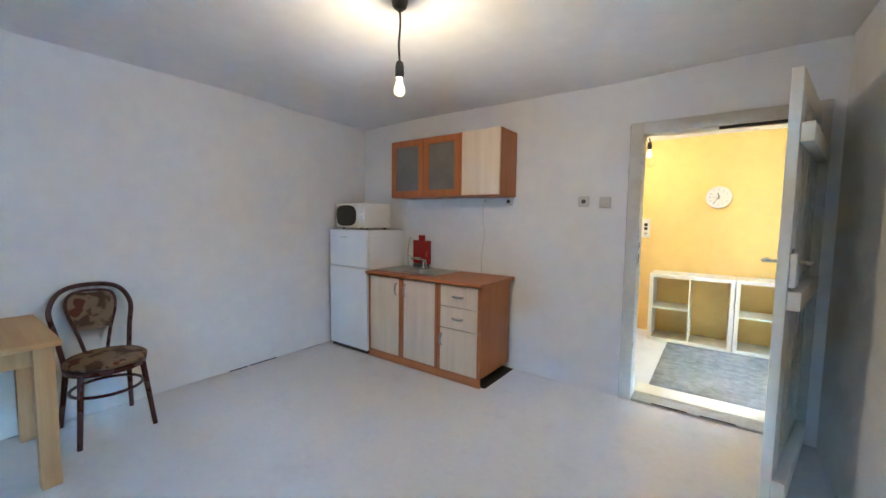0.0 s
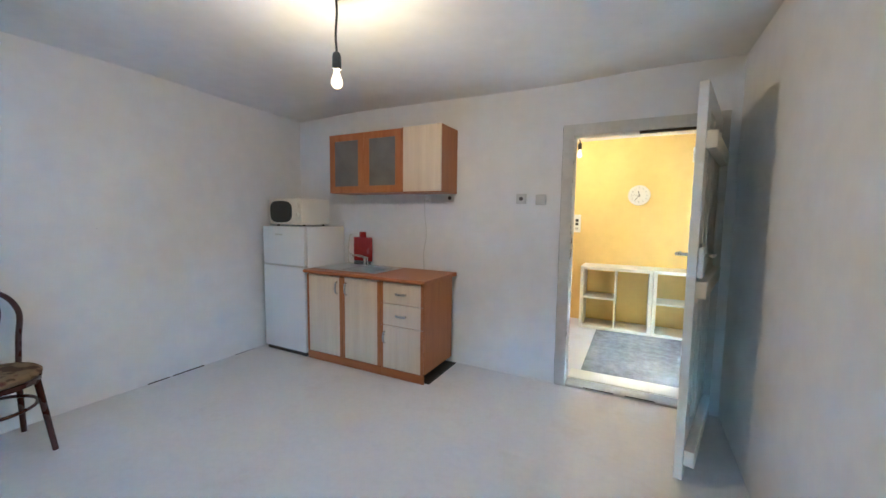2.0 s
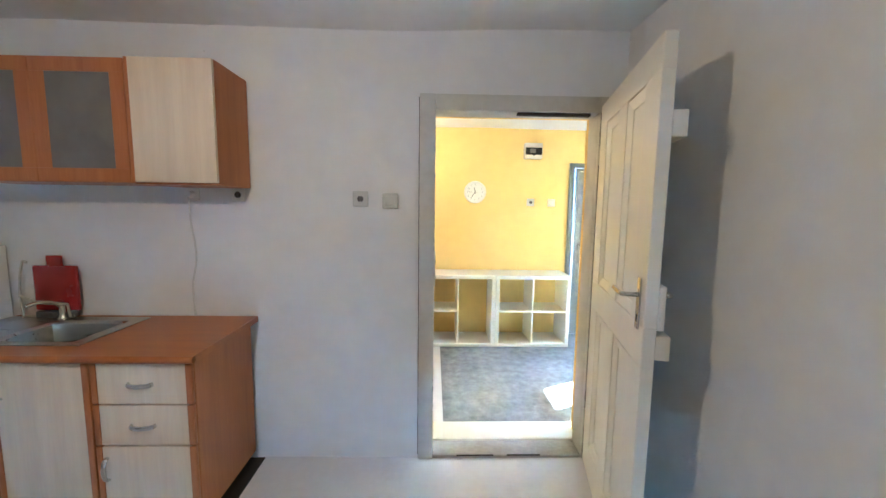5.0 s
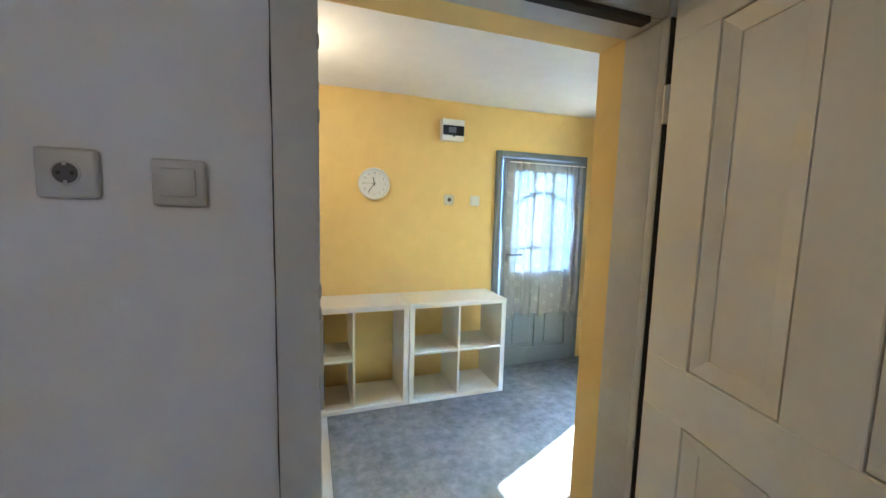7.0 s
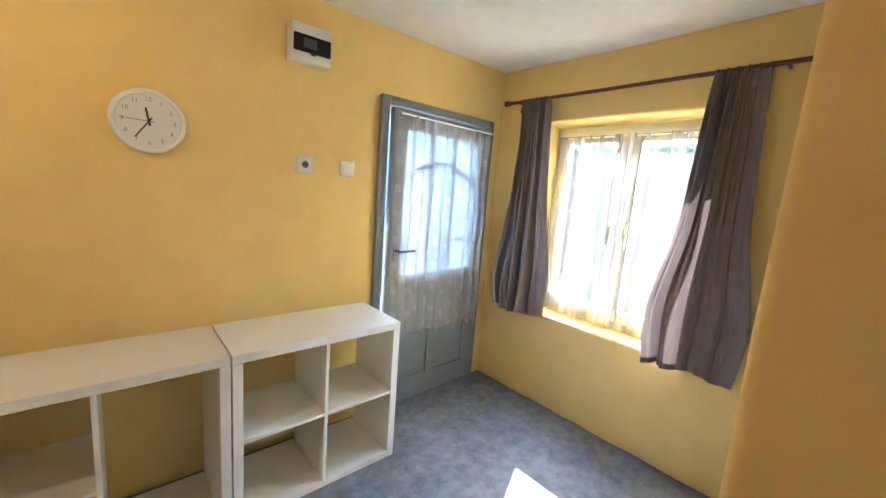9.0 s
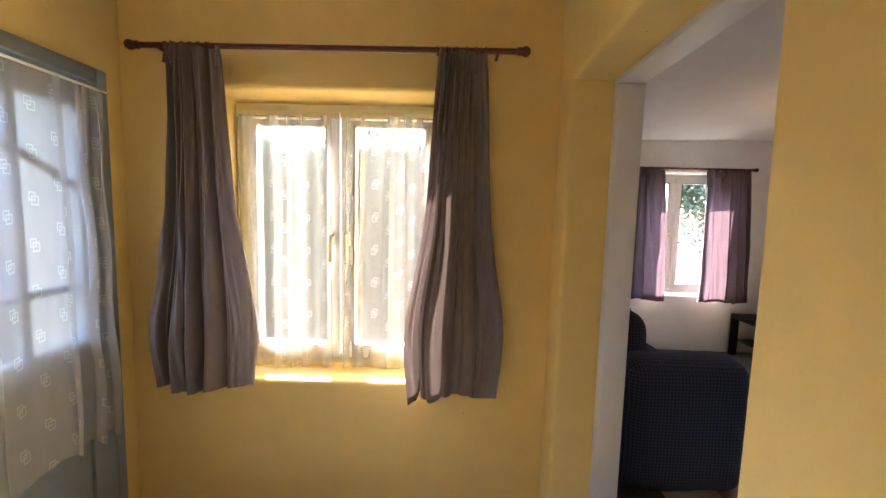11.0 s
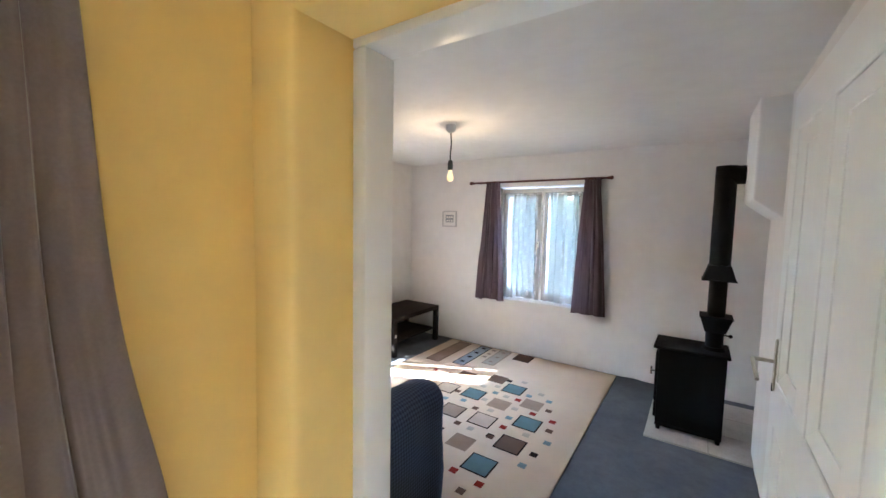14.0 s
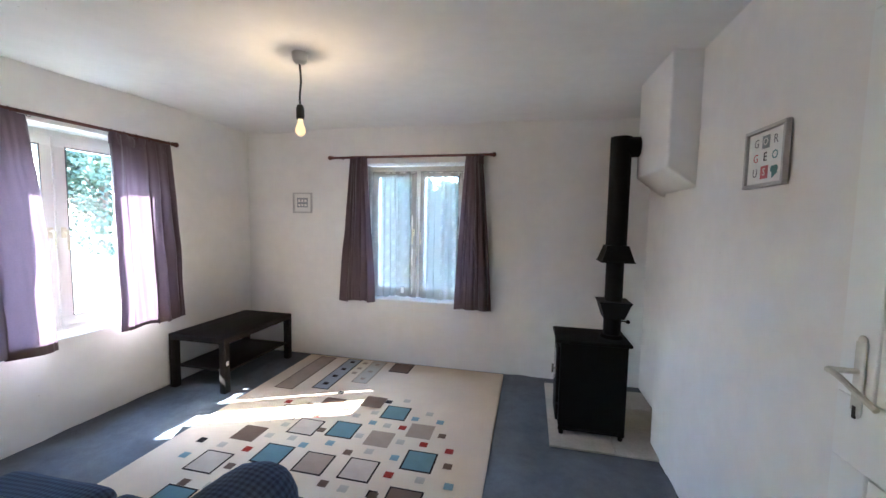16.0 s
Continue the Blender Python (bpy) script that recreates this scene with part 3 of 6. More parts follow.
setting(slab_mesh("floor_living_room", XC0 - 0.18, XC1 + 0.02, YC0 - 0.02, Y0 + 0.13, -0.001, 0.2, CARPET, 0.002, 0.07, ruck=loose_living), "blue-grey felt carpet with low ripples", "floor")
setting(slab_mesh("hall_carpet", -0.27, XH1 - 0.003, Y1 + 0.01, YH1 - 0.01, 0.006, 0.006, HALL_CARPET, 0.003, 0.07, ruck=loose_hall), "worn grey felt carpet lying loose on the floor", "carpet")
setting(slab_mesh("ceiling_kitchen", XA0 - 0.02, XA1 + 0.02, YA0 - 0.02, Y0 + 0.02, TOP_A, 0.3, CEIL_WALL, 0.045, up=False), "low white sagging plaster ceiling", "ceiling")
setting(slab_mesh("ceiling_hall", XH0 - 0.02, XH1 + 0.02, Y1 - 0.02, YH1 + 0.02, TOP_H, 0.3, CEIL_WALL, 0.025, up=False), "low white plaster ceiling", "ceiling")
setting(slab_mesh("ceiling_living_room", XC0 - 0.18, XC1 + 0.02, YC0 - 0.02, YC1 + 0.02, TOP_C, 0.3, CEIL_WALL, 0.03, up=False), "low white plaster ceiling", "ceiling")


def skirting_gap(name, pts):
    """The dark broken crack where wall and floor meet."""
    b = bmesh.new()
    rnd = random.Random(len(name))
    for (xa, ya), (xb, yb) in zip(pts, pts[1:]):
        k = int(math.hypot(xb - xa, yb - ya) / 0.18)
        for i in range(k):
            if rnd.random() < 0.55:
                continue
            t0, t1 = i / k, (i + 0.5 + rnd.random()) / k
            box(min(xa + (xb - xa) * t0, xa + (xb - xa) * t1) - 0.002, min(ya + (yb - ya) * t0, ya + (yb - ya) * t1) - 0.002, -0.002,
                max(xa + (xb - xa) * t0, xa + (xb - xa) * t1) + 0.004, max(ya + (yb - ya) * t0, ya + (yb - ya) * t1) + 0.004, 0.002 + 0.005 * rnd.random(), 0.001, 1, b)
    return setting(link_mesh(name, b, CRACK), "dark uneven crack along the foot of the wall", "trim")


skirting_gap("trim_kitchen_crack", [(XA0 + 0.004, 0.2), (XA0 + 0.004, 2.6)])
skirting_gap("trim_kitchen_crack_east", [(XA1 - 0.008, 1.6), (XA1 - 0.008, 3.2)])
skirting_gap("trim_living_crack", [(XC0 + 0.004, 0.9), (XC0 + 0.004, 2.4)])

# chimney breast: corbelled box with a sloping underside
b = bmesh.new()
prof = [(XC0 - 0.18, 1.53), (XC0 + 0.004, 1.60), (1.135, 1.705), (1.135, 2.33), (XC0 - 0.18, 2.33)]
ends = [[b.verts.new((x, y, z)) for x, z in prof] for y in (0.72, 1.29)]
b.faces.new(ends[0])
b.faces.new(reversed(ends[1]))
for i in range(5):
    b.faces.new((ends[0][i], ends[1][i], ends[1][(i + 1) % 5], ends[0][(i + 1) % 5]))
bmesh.ops.recalc_face_normals(b, faces=b.faces[:])
bmesh.ops.bevel(b, geom=b.edges[:], offset=0.012, segments=3, affect="EDGES", profile=0.5)
setting(link_mesh("chimney_breast", b, WHITE_WALL), "white plastered chimney box with a sloping underside", "chimney")


# doors --------------------------------------------------------------------


def panelled_leaf(owner, w, h, t, rows, cols, paint, name="leaf", edge=0.105, mid=0.09, mould=0.028):
    """Stiles and rails as one mesh, with a sunk, moulded panel in every bay, on both faces."""
    b = bmesh.new()
    gap = 0.0045  # open joint between frame and moulding
    bay_w = (w - 2 * edge - (cols - 1) * mid) / cols
    zs = [0.0]
    for r0, r1 in rows:
        zs += [r0, r1]
    zs.append(h)
    for i in range(0, len(zs), 2):
        box(0, -t / 2, zs[i], w, t / 2, zs[i + 1], 0.003, 1, b)
    for r0, r1 in rows:
        for c in range(cols + 1):
            x0 = 0 if c == 0 else edge + c * bay_w + (c - 1) * mid
            x1 = w if c == cols else (edge if c == 0 else x0 + mid)
            box(x0, -t / 2 + 0.0005, r0 - 0.002, x1, t / 2 - 0.0005, r1 + 0.002, 0.002, 1, b)
    leaf = part(name, b, paint, owner)
    for r0, r1 in rows:
        for c in range(cols):
            x0 = edge + c * (bay_w + mid)
            x1 = x0 + bay_w
            pb = box(x0 - 0.004, -0.004, r0 - 0.004, x1 + 0.004, 0.004, r1 + 0.004)
            for s in (-1, 1):
                y0, y1 = sorted((s * 0.003, s * (t / 2 - 0.003)))
                for k, (a0, c0, a1, c1) in enumerate(((x0 + gap, r0 + gap, x0 + mould, r1 - gap), (x1 - mould, r0 + gap, x1 - gap, r1 - gap),
                                                     (x0 + gap, r0 + gap, x1 - gap, r0 + mould), (x0 + gap, r1 - mould, x1 - gap, r1 - gap))):
                    m = box(a0, y0, c0, a1, y1, c1)
                    # slope the moulding down towards the panel
                    cx, cz = (x0 + x1) / 2, (r0 + r1) / 2
                    for v in m.verts:
                        far = abs(v.co.y) > 0.008
                        inner = abs(v.co.x - cx) < (x1 - x0) / 2 - mould * 0.5 if k < 2 else abs(v.co.z - cz) < (r1 - r0) / 2 - mould * 0.5
                        if far and inner:
                            v.co.y *= 0.42
                    merge(pb, m)
            ob = part("panel", pb, paint, leaf)
    return leaf


def lever_handle(owner, x, z, side, material, reach, t, drop=0.0, slim=1.0):
    """A back plate with a bent lever; side is the face (+1 or -1) that it sits on, reach the way that the lever points."""
    y = side * t / 2
    b = box(x - 0.018 * slim, min(y, y + side * 0.006), z - 0.12 * slim, x + 0.018 * slim, max(y, y + side * 0.006), z + 0.06, 0.003)
    if slim < 1:
        ball((x, y + side * 0.002, z + 0.062), 0.011, b, (1, 0.4, 1), 10)
        ball((x, y + side * 0.002, z - 0.122 * slim), 0.011, b, (1, 0.4, 1), 10)
    plate = part("handle_plate", b, material, owner)
    pts = smooth_line([(x, y, z), (x, y + side * 0.035, z), (x, y + side * 0.055, z), (x + reach * 0.03, y + side * 0.06, z), (x + reach * 0.115, y + side * 0.056, z - drop)], 5)
    part("lever", tube(pts, 0.0085 * slim, 8), material, plate)
    part("keyhole", box(x - 0.004, min(y + side * 0.004, y + side * 0.0075), z - 0.095, x + 0.004, max(y + side * 0.004, y + side * 0.0075), z - 0.07, 0.001), CRACK, plate)


def casing(name, face, x0, x1, top, width, thick, paint, lining_to, label):
    """Boards round a doorway on the wall's face, with linings that run into the wall."""
    own = thing(name, pose(0, 0, 0), label, "door frame")
    s = -1 if face < lining_to else 1
    f0, f1 = sorted((face + s * thick, face - s * 0.004))
    part("jamb_board", box(x0 - width, f0, 0.0, x0, f1, top + width, 0.004), paint, own)
    part("jamb_board", box(x1, f0, 0.0, x1 + width, f1, top + width, 0.004), paint, own)
    part("head_board", box(x0 + 0.001, f0 + 0.001, top, x1 - 0.001, f1, top + width - 0.001, 0.004), paint, own)
    g0, g1 = sorted((face - s * 0.002, lining_to))
    part("jamb_lining", box(x0 - 0.03, g0, 0.0, x0 + 0.001, g1, top, 0.003), paint, own)
    part("jamb_lining", box(x1 - 0.001, g0, 0.0, x1 + 0.03, g1, top, 0.003), paint, own)
    part("head_lining", box(x0, g0, top - 0.002, x1, g1, top + 0.03, 0.003), paint, own)
    return own


DW = 0.885
fr1 = casing("door_frame", Y0, -0.345, 0.545, 2.0, 0.085, 0.022, FRAME_PAINT, Y0 + 0.13, "old white painted wooden door frame with worn edges")
tagged(fr1, kind="structure")
strike = part("strike_plate", box(-0.347, Y0 - 0.026, 1.04, -0.339, Y0 + 0.012, 1.24, 0.002), WORN_METAL, fr1, "scraped metal strike plate")
for z0, z1 in ((1.06, 1.125), (1.165, 1.21)):
    part("slot", box(-0.3395, Y0 - 0.018, z0, -0.3375, Y0 + 0.004, z1, 0.0008, 1), CRACK, strike)
seam = [(-0.4315 + 0.0025 * noise.noise((0.0, 3.0, k * 0.31)), Y0 - 0.004, 0.02 + 2.05 * k / 60) for k in range(61)]
part("seam", tube(seam, 0.0022, 5), CRACK, fr1, "dark open seam between frame and plaster")
nicks = random.Random(5)
for k in range(14):
    z, w = nicks.uniform(0.1, 1.95), nicks.uniform(0.004, 0.012)
    xk = nicks.choice((-0.3458, 0.5458))
    part("chipped_paint", ball((xk, Y0 - 0.0215, z), w, None, (0.35, 0.25, 1.6), 8), STEP_STONE, fr1)
part("threshold", box(-0.345, Y0 - 0.012, -0.01, 0.545, Y0 + 0.13, 0.020, 0.006), STEP_STONE, fr1, "grey chipped concrete step")
for x0, x1, z in ((-0.20, 0.02, 0.0185), (0.10, 0.30, 0.0195)):
    part("chip", box(x0, Y0 - 0.0135, z - 0.006, x1, Y0 - 0.008, z + 0.001, 0.001, 1), CRACK, fr1, "dark crack along the step")
part("threshold_board", box(-0.345, Y0 + 0.1305, -0.01, 0.585, Y1 + 0.01, 0.03, 0.008), DOOR_PAINT, fr1, "cream painted wooden threshold")
# solid dark bars stand in for shade in the gaps beside and over the door
part("rebate_shade", box(0.549, Y0 - 0.0245, 0.03, 0.576, Y0 - 0.0205, 2.0, 0.001), CRACK, fr1, "dark strip standing in for the shaded gap on the hinge side")
part("gap", box(0.10, Y0 - 0.004, 1.985, 0.50, Y0 + 0.03, 2.002, 0.002), CRACK, fr1, "dark bar standing in for the shaded gap over the door head")

door1 = thing("kitchen_door", pose(0.563, Y0 - 0.047, 0.022, 0, 0, -102.4), "open cream painted wooden panel door with ledges on its back", "door")
tagged(door1, kind="structure")
leaf1 = panelled_leaf(door1, DW, 2.01, 0.042, [(0.17, 0.925), (1.07, 1.895)], 2, DOOR_PAINT, edge=0.15, mid=0.13, mould=0.045)
lever_handle(leaf1, DW - 0.06, 1.17, -1, CHROME, -1, 0.042)
lever_handle(leaf1, DW - 0.06, 1.17, 1, CHROME, -1, 0.042)
part("lock_case", box(DW - 0.11, 0.021, 1.06, DW - 0.005, 0.045, 1.21, 0.004), ENAMEL_WARM, leaf1, "white surface lock box")
for z in (0.08, 0.958, 1.69):
    part("ledge", box(0.05, 0.021, z, DW - 0.004, 0.068, z + 0.085, 0.005), DOOR_PAINT, leaf1)
for z in (0.25, 1.75):
    part("hinge", rod((-0.012, -0.018, z - 0.05), (-0.012, -0.018, z + 0.05), 0.009), WORN_METAL, door1)

fr2 = thing("door_frame", pose(0, 0, 0), "white painted door lining in a thick wall", "door frame")
tagged(fr2, kind="structure")
part("jamb_lining", box(2.055, YC1 - 0.008, 0.0, 2.101, YC1 + 0.095, 1.962, 0.006), DOOR2_PAINT, fr2)
part("jamb_lining", box(1.127, YC1 - 0.008, 0.0, 1.165, YC1 + 0.095, 1.962, 0.006), DOOR2_PAINT, fr2)
part("head_lining", box(1.127, YC1 - 0.008, 1.9625, 2.101, YC1 + 0.095, 1.99, 0.006), DOOR2_PAINT, fr2)
door2 = thing("living_room_door", pose(1.135, YC1 - 0.045, 0.015, 0, 0, -90.2), "open white gloss painted wooden panel door", "door")
tagged(door2, kind="structure")
leaf2 = panelled_leaf(door2, 0.80, 1.94, 0.042, [(0.18, 0.92), (1.06, 1.82)], 2, DOOR2_PAINT, edge=0.085, mid=0.11, mould=0.045)
lever_handle(leaf2, 0.80 - 0.055, 1.115, 1, WORN_METAL, -1, 0.042, 0.03, 0.68)
for z in (0.25, 1.65):
    part("hinge", rod((-0.012, 0.02, z - 0.05), (-0.012, 0.02, z + 0.05), 0.009), WORN_METAL, door2)

# glazed front door of the hall, a hand's breadth ajar
fr3 = thing("front_door_frame", pose(0, 0, 0), "blue-grey painted wooden door frame", "door frame")
tagged(fr3, kind="structure")
part("jamb_board", box(1.19, YH1 - 0.03, 0, 1.245, YH1 + 0.10, 1.995, 0.005), GREY_PAINT, fr3)
part("jamb_board", box(2.105, YH1 - 0.03, 0, 2.15, YH1 + 0.10, 1.995, 0.005), GREY_PAINT, fr3)
part("head_board", box(1.2455, YH1 - 0.03, 1.945, 2.1045, YH1 + 0.10, 1.995, 0.005), GREY_PAINT, fr3)
part("door_sill", box(1.2455, YH1 + 0.02, -0.02, 2.1045, YH1 + 0.33, 0.012, 0.004), FRAME_PAINT, fr3, "worn pale door sill")
door3 = thing("front_door", pose(2.10, YH1 - 0.012, 0.016, 0, 0, 181.7), "blue-grey painted front door with curved glazing bars, slightly ajar", "door")
tagged(door3, kind="structure")
W3, H3, T3 = 0.842, 1.915, 0.044
b = bmesh.new()
box(0, -T3 / 2, 0, W3, T3 / 2, 0.16, 0.003, 1, b)
box(0, -T3 / 2, 0.80, W3, T3 / 2, 0.90, 0.003, 1, b)
box(0, -T3 / 2, H3 - 0.11, W3, T3 / 2, H3, 0.003, 1, b)
for x0, x1 in ((0, 0.105), (W3 - 0.105, W3)):
    box(x0, -T3 / 2 + 0.0005, 0.158, x1, T3 / 2 - 0.0005, 0.802, 0.002, 1, b)
    box(x0, -T3 / 2 + 0.0005, 0.898, x1, T3 / 2 - 0.0005, H3 - 0.108, 0.002, 1, b)
box(W3 / 2 - 0.04, -T3 / 2 + 0.0005, 0.158, W3 / 2 + 0.04, T3 / 2 - 0.0005, 0.802, 0.002, 1, b)
leaf3 = part("leaf", b, GREY_PAINT, door3)
for x0, x1 in ((0.105, W3 / 2 - 0.04), (W3 / 2 + 0.04, W3 - 0.105)):
    pb = box(x0 - 0.003, -0.006, 0.157, x1 + 0.003, 0.006, 0.803)
    box(x0 + 0.04, -0.015, 0.20, x1 - 0.04, 0.015, 0.76, 0.008, 1, pb)
    part("panel", pb, GREY_PAINT, leaf3)
GX0, GX1, GZ0, GZ1 = 0.105, W3 - 0.105, 0.90, H3 - 0.11
for k in (1, 2):
    x = GX0 + (GX1 - GX0) * k / 3
    part("glazing_bar", box(x - 0.014, -0.016, GZ0 - 0.002, x + 0.014, 0.016, GZ1 + 0.002, 0.004), GREY_PAINT, leaf3)
part("glazing_bar", box(GX0 - 0.002, -0.0155, 1.10, GX1 + 0.002, 0.0155, 1.128, 0.004), GREY_PAINT, leaf3)
arch = [(GX0 + (GX1 - GX0) * i / 12, 0, 1.50 + 0.13 * math.sin(math.pi * i / 12)) for i in range(13)]
part("curved_glazing_bar", tube(arch, 0.016, 6), GREY_PAINT, leaf3)
pane = part("pane", box(GX0 - 0.003, -0.002, GZ0 - 0.003, GX1 + 0.003, 0.002, GZ1 + 0.003), GLASS, leaf3)
pane.visible_shadow = False
lever_handle(leaf3, W3 - 0.055, 1.06, 1, DARK_GREY, -1, T3)


# windows ------------------------------------------------------------------


def window(name, m, w, h, label):
    """A two-leaf plastic casement: local x along its width, y out of the room, z up from its foot."""
    own = thing(name, m, label, "window")
    tagged(own, kind="structure")
    f = 0.055
    b = bmesh.new()
    box(-w / 2, 0, 0, w / 2, 0.06, f, 0.004, 2, b)
    box(-w / 2, 0, h - f, w / 2, 0.06, h, 0.004, 2, b)
    box(-w / 2, 0.0005, f - 0.002, -w / 2 + f, 0.0595, h - f + 0.002, 0.003, 2, b)
    box(w / 2 - f, 0.0005, f - 0.002, w / 2, 0.0595, h - f + 0.002, 0.003, 2, b)
    part("window_frame", b, PVC, own)
    for s in (-1, 1):
        x0, x1 = (-w / 2 + f - 0.018, -0.004) if s < 0 else (0.004, w / 2 - f + 0.018)
        z0, z1 = f - 0.018, h - f + 0.018
        e = 0.07
        b = bmesh.new()
        box(x0, -0.018, z0, x1, 0.045, z0 + e, 0.006, 2, b)
        box(x0, -0.018, z1 - e, x1, 0.045, z1, 0.006, 2, b)
        box(x0, -0.0175, z0 + e - 0.004, x0 + e, 0.0445, z1 - e + 0.004, 0.005, 2, b)
        box(x1 - e, -0.0175, z0 + e - 0.004, x1, 0.0445, z1 - e + 0.004, 0.005, 2, b)
        sash = part("sash", b, PVC, own)
        g = part("pane", box(x0 + e - 0.005, 0.008, z0 + e - 0.005, x1 - e + 0.005, 0.024, z1 - e + 0.005), GLASS, sash)
        g.visible_shadow = False
        b = bmesh.new()
        t = 0.007
        for q in ((x0 + e - t, z0 + e - t, x1 - e + t, z0 + e), (x0 + e - t, z1 - e, x1 - e + t, z1 - e + t), (x0 + e - t, z0 + e, x0 + e, z1 - e), (x1 - e, z0 + e, x1 - e + t, z1 - e)):
            box(q[0], -0.0195, q[1], q[2], -0.017, q[3], 0.0, 1, b)
        part("gasket", b, DARK_GREY, sash, "thin dark rubber seal")
        hx = s * 0.037
        hb = box(hx - 0.014, -0.026, h * 0.5 - 0.035, hx + 0.014, -0.018, h * 0.5 + 0.035, 0.003)
        tube(smooth_line([(hx, -0.02, h * 0.5 + 0.012), (hx, -0.055, h * 0.5 + 0.012), (hx, -0.06, h * 0.5 - 0.02), (hx + s * 0.004, -0.058, h * 0.5 - 0.115)], 5), 0.0085, 8, hb)
        part("window_handle", hb, BRASSY, sash, "cream window handle")
    return own


def sill(owner, w, depth, label="window sill"):
    part("window_sill", box(-w / 2, -depth, -0.022, w / 2, 0.0, -0.002, 0.006), PVC, owner, label)


win_h = window("window_hall", pose(XH1 + 0.195, 4.605, 0.665, 0, 0, -90), 1.04, 1.30, "white plastic casement window in a deep yellow reveal")
win_s = window("window_living_south", pose(2.875, YC0 - 0.125, 0.64, 0, 0, 180), 1.02, 1.295, "white plastic casement window with net curtain")
win_e = window("window_living_east", pose(XC1 + 0.13, 1.58, 0.625, 0, 0, -90), 1.03, 1.325, "white plastic casement window in a white wall")
# unseen window at an assumed spot, there to light the kitchen
win_k = window("window_kitchen_assumed", pose(-0.15, -2.43, 0.86, 0, 0, 180), 1.19, 1.13, "unseen casement window, assumed in the kitchen wall to admit daylight")


# curtains -----------------------------------------------------------------


def drape(u_top, u_bot, z_top, z_bot, folds, depth, seed, belly=0.0, nu=96, nv=36, uneven=0.03, pinch=0.5, lap=0.0, tubes=False):
    """A hanging cloth: local x along the rod, y towards the room. u_top and u_bot are its edges at the top and foot."""
    rnd = random.Random(seed)
    ph = [rnd.random() * 6.28 for _ in range(6)]
    b = bmesh.new()
    uv = b.loops.layers.uv.new("UVMap")
    cloth_w = abs(u_bot[1] - u_bot[0]) * 1.9
    grid = []
    for j in range(nv + 1):
        t = j / nv
        row = []
        s = t ** 0.8
        bell = belly * math.exp(-((t - 0.80) / 0.22) ** 2)
        a0 = u_top[0] + (u_bot[0] - u_top[0]) * s - bell
        a1 = u_top[1] + (u_bot[1] - u_top[1]) * s + bell
        for i in range(nu + 1):
            u = i / nu
            k = u + (0.075 if tubes else 0.05) * math.sin(3 * u * math.pi + ph[0]) + 0.02 * t * math.sin(5 * u + ph[1])
            wave = math.sin(2 * math.pi * folds * k + ph[2] + 0.5 * math.sin(2.2 * t + ph[3]))
            turn_ = folds * k + 0.06 * math.sin(2.6 * t + ph[3])
            if tubes:
                # round tubes of cloth with narrow, deep creases between them
                size = 0.75 + 0.55 * noise.noise((math.floor(turn_) * 3.7, seed * 1.3, 0.4))
                wave = 2.0 * size * abs(math.sin(math.pi * turn_)) ** 0.95 - 0.45
                # pinched pleats under the heading that die out downwards, and long slack creases
                wave += 0.34 * (1 - t) ** 2 * math.sin(2 * math.pi * folds * 2.7 * k + ph[4])
                wave += 0.55 * noise.noise((u * folds * 2.4 + 0.7 * t, t * 1.4, seed + 7.0)) + 0.18 * noise.noise((u * folds * 6.0 - 1.3 * t, t * 3.0, seed + 2.0))
            else:
                wave = math.copysign(abs(wave) ** 0.7, wave)
                wave += 0.4 * math.sin(2 * math.pi * folds * 2.3 * k + ph[4]) * (1 - 0.6 * t)
            wave += 0.22 * noise.noise((u * 9, t * 5, seed)) + (0.2 * noise.noise((u * 26, t * 3, seed + 3)) if tubes else 0.12 * noise.noise((u * 22, t * 14, seed + 3)))
            amp = depth * (pinch + (1 - pinch) * t) * (0.7 + 0.5 * math.sin(4.2 * u + ph[5]))
            if tubes:
                x = a0 + (a1 - a0) * (u - 1.25 / (2 * math.pi * folds) * math.sin(2 * math.pi * turn_))
            else:
                x = a0 + (a1 - a0) * u + (0.25 * amp + lap * (0.75 + 0.5 * math.sin(5.3 * u + ph[1]))) * math.cos(2 * math.pi * folds * k + ph[2])
            z = z_top + (z_bot - z_top) * t + uneven * t * (noise.noise((u * 3.1, seed * 1.7, 0.0)) + 0.35 * wave)
            row.append(b.verts.new((x, -amp * wave + 0.012 * noise.noise((u * 4, t * 4, seed)), z)))
        grid.append(row)
    for j in range(nv):
        for i in range(nu):
            f = b.faces.new((grid[j][i], grid[j][i + 1], grid[j + 1][i + 1], grid[j + 1][i]))
            for lp, (ii, jj) in zip(f.loops, ((i, j), (i + 1, j), (i + 1, j + 1), (i, j + 1))):
                lp[uv].uv = (ii / nu * cloth_w, (1 - jj / nv) * abs(z_top - z_bot))
    return b


def hem_of(b, share=0.045):
    """Takes the lowest strip of a drape off as a bmesh of its own."""
    c = b.copy()
    lo = min(v.co.z for v in c.verts)
    hi = max(v.co.z for v in c.verts)
    cut = lo + (hi - lo) * share
    bmesh.ops.delete(c, geom=[f for f in c.faces if f.calc_center_median().z > cut], context="FACES")
    for v in c.verts:
        v.co.y += 0.0025
    return c


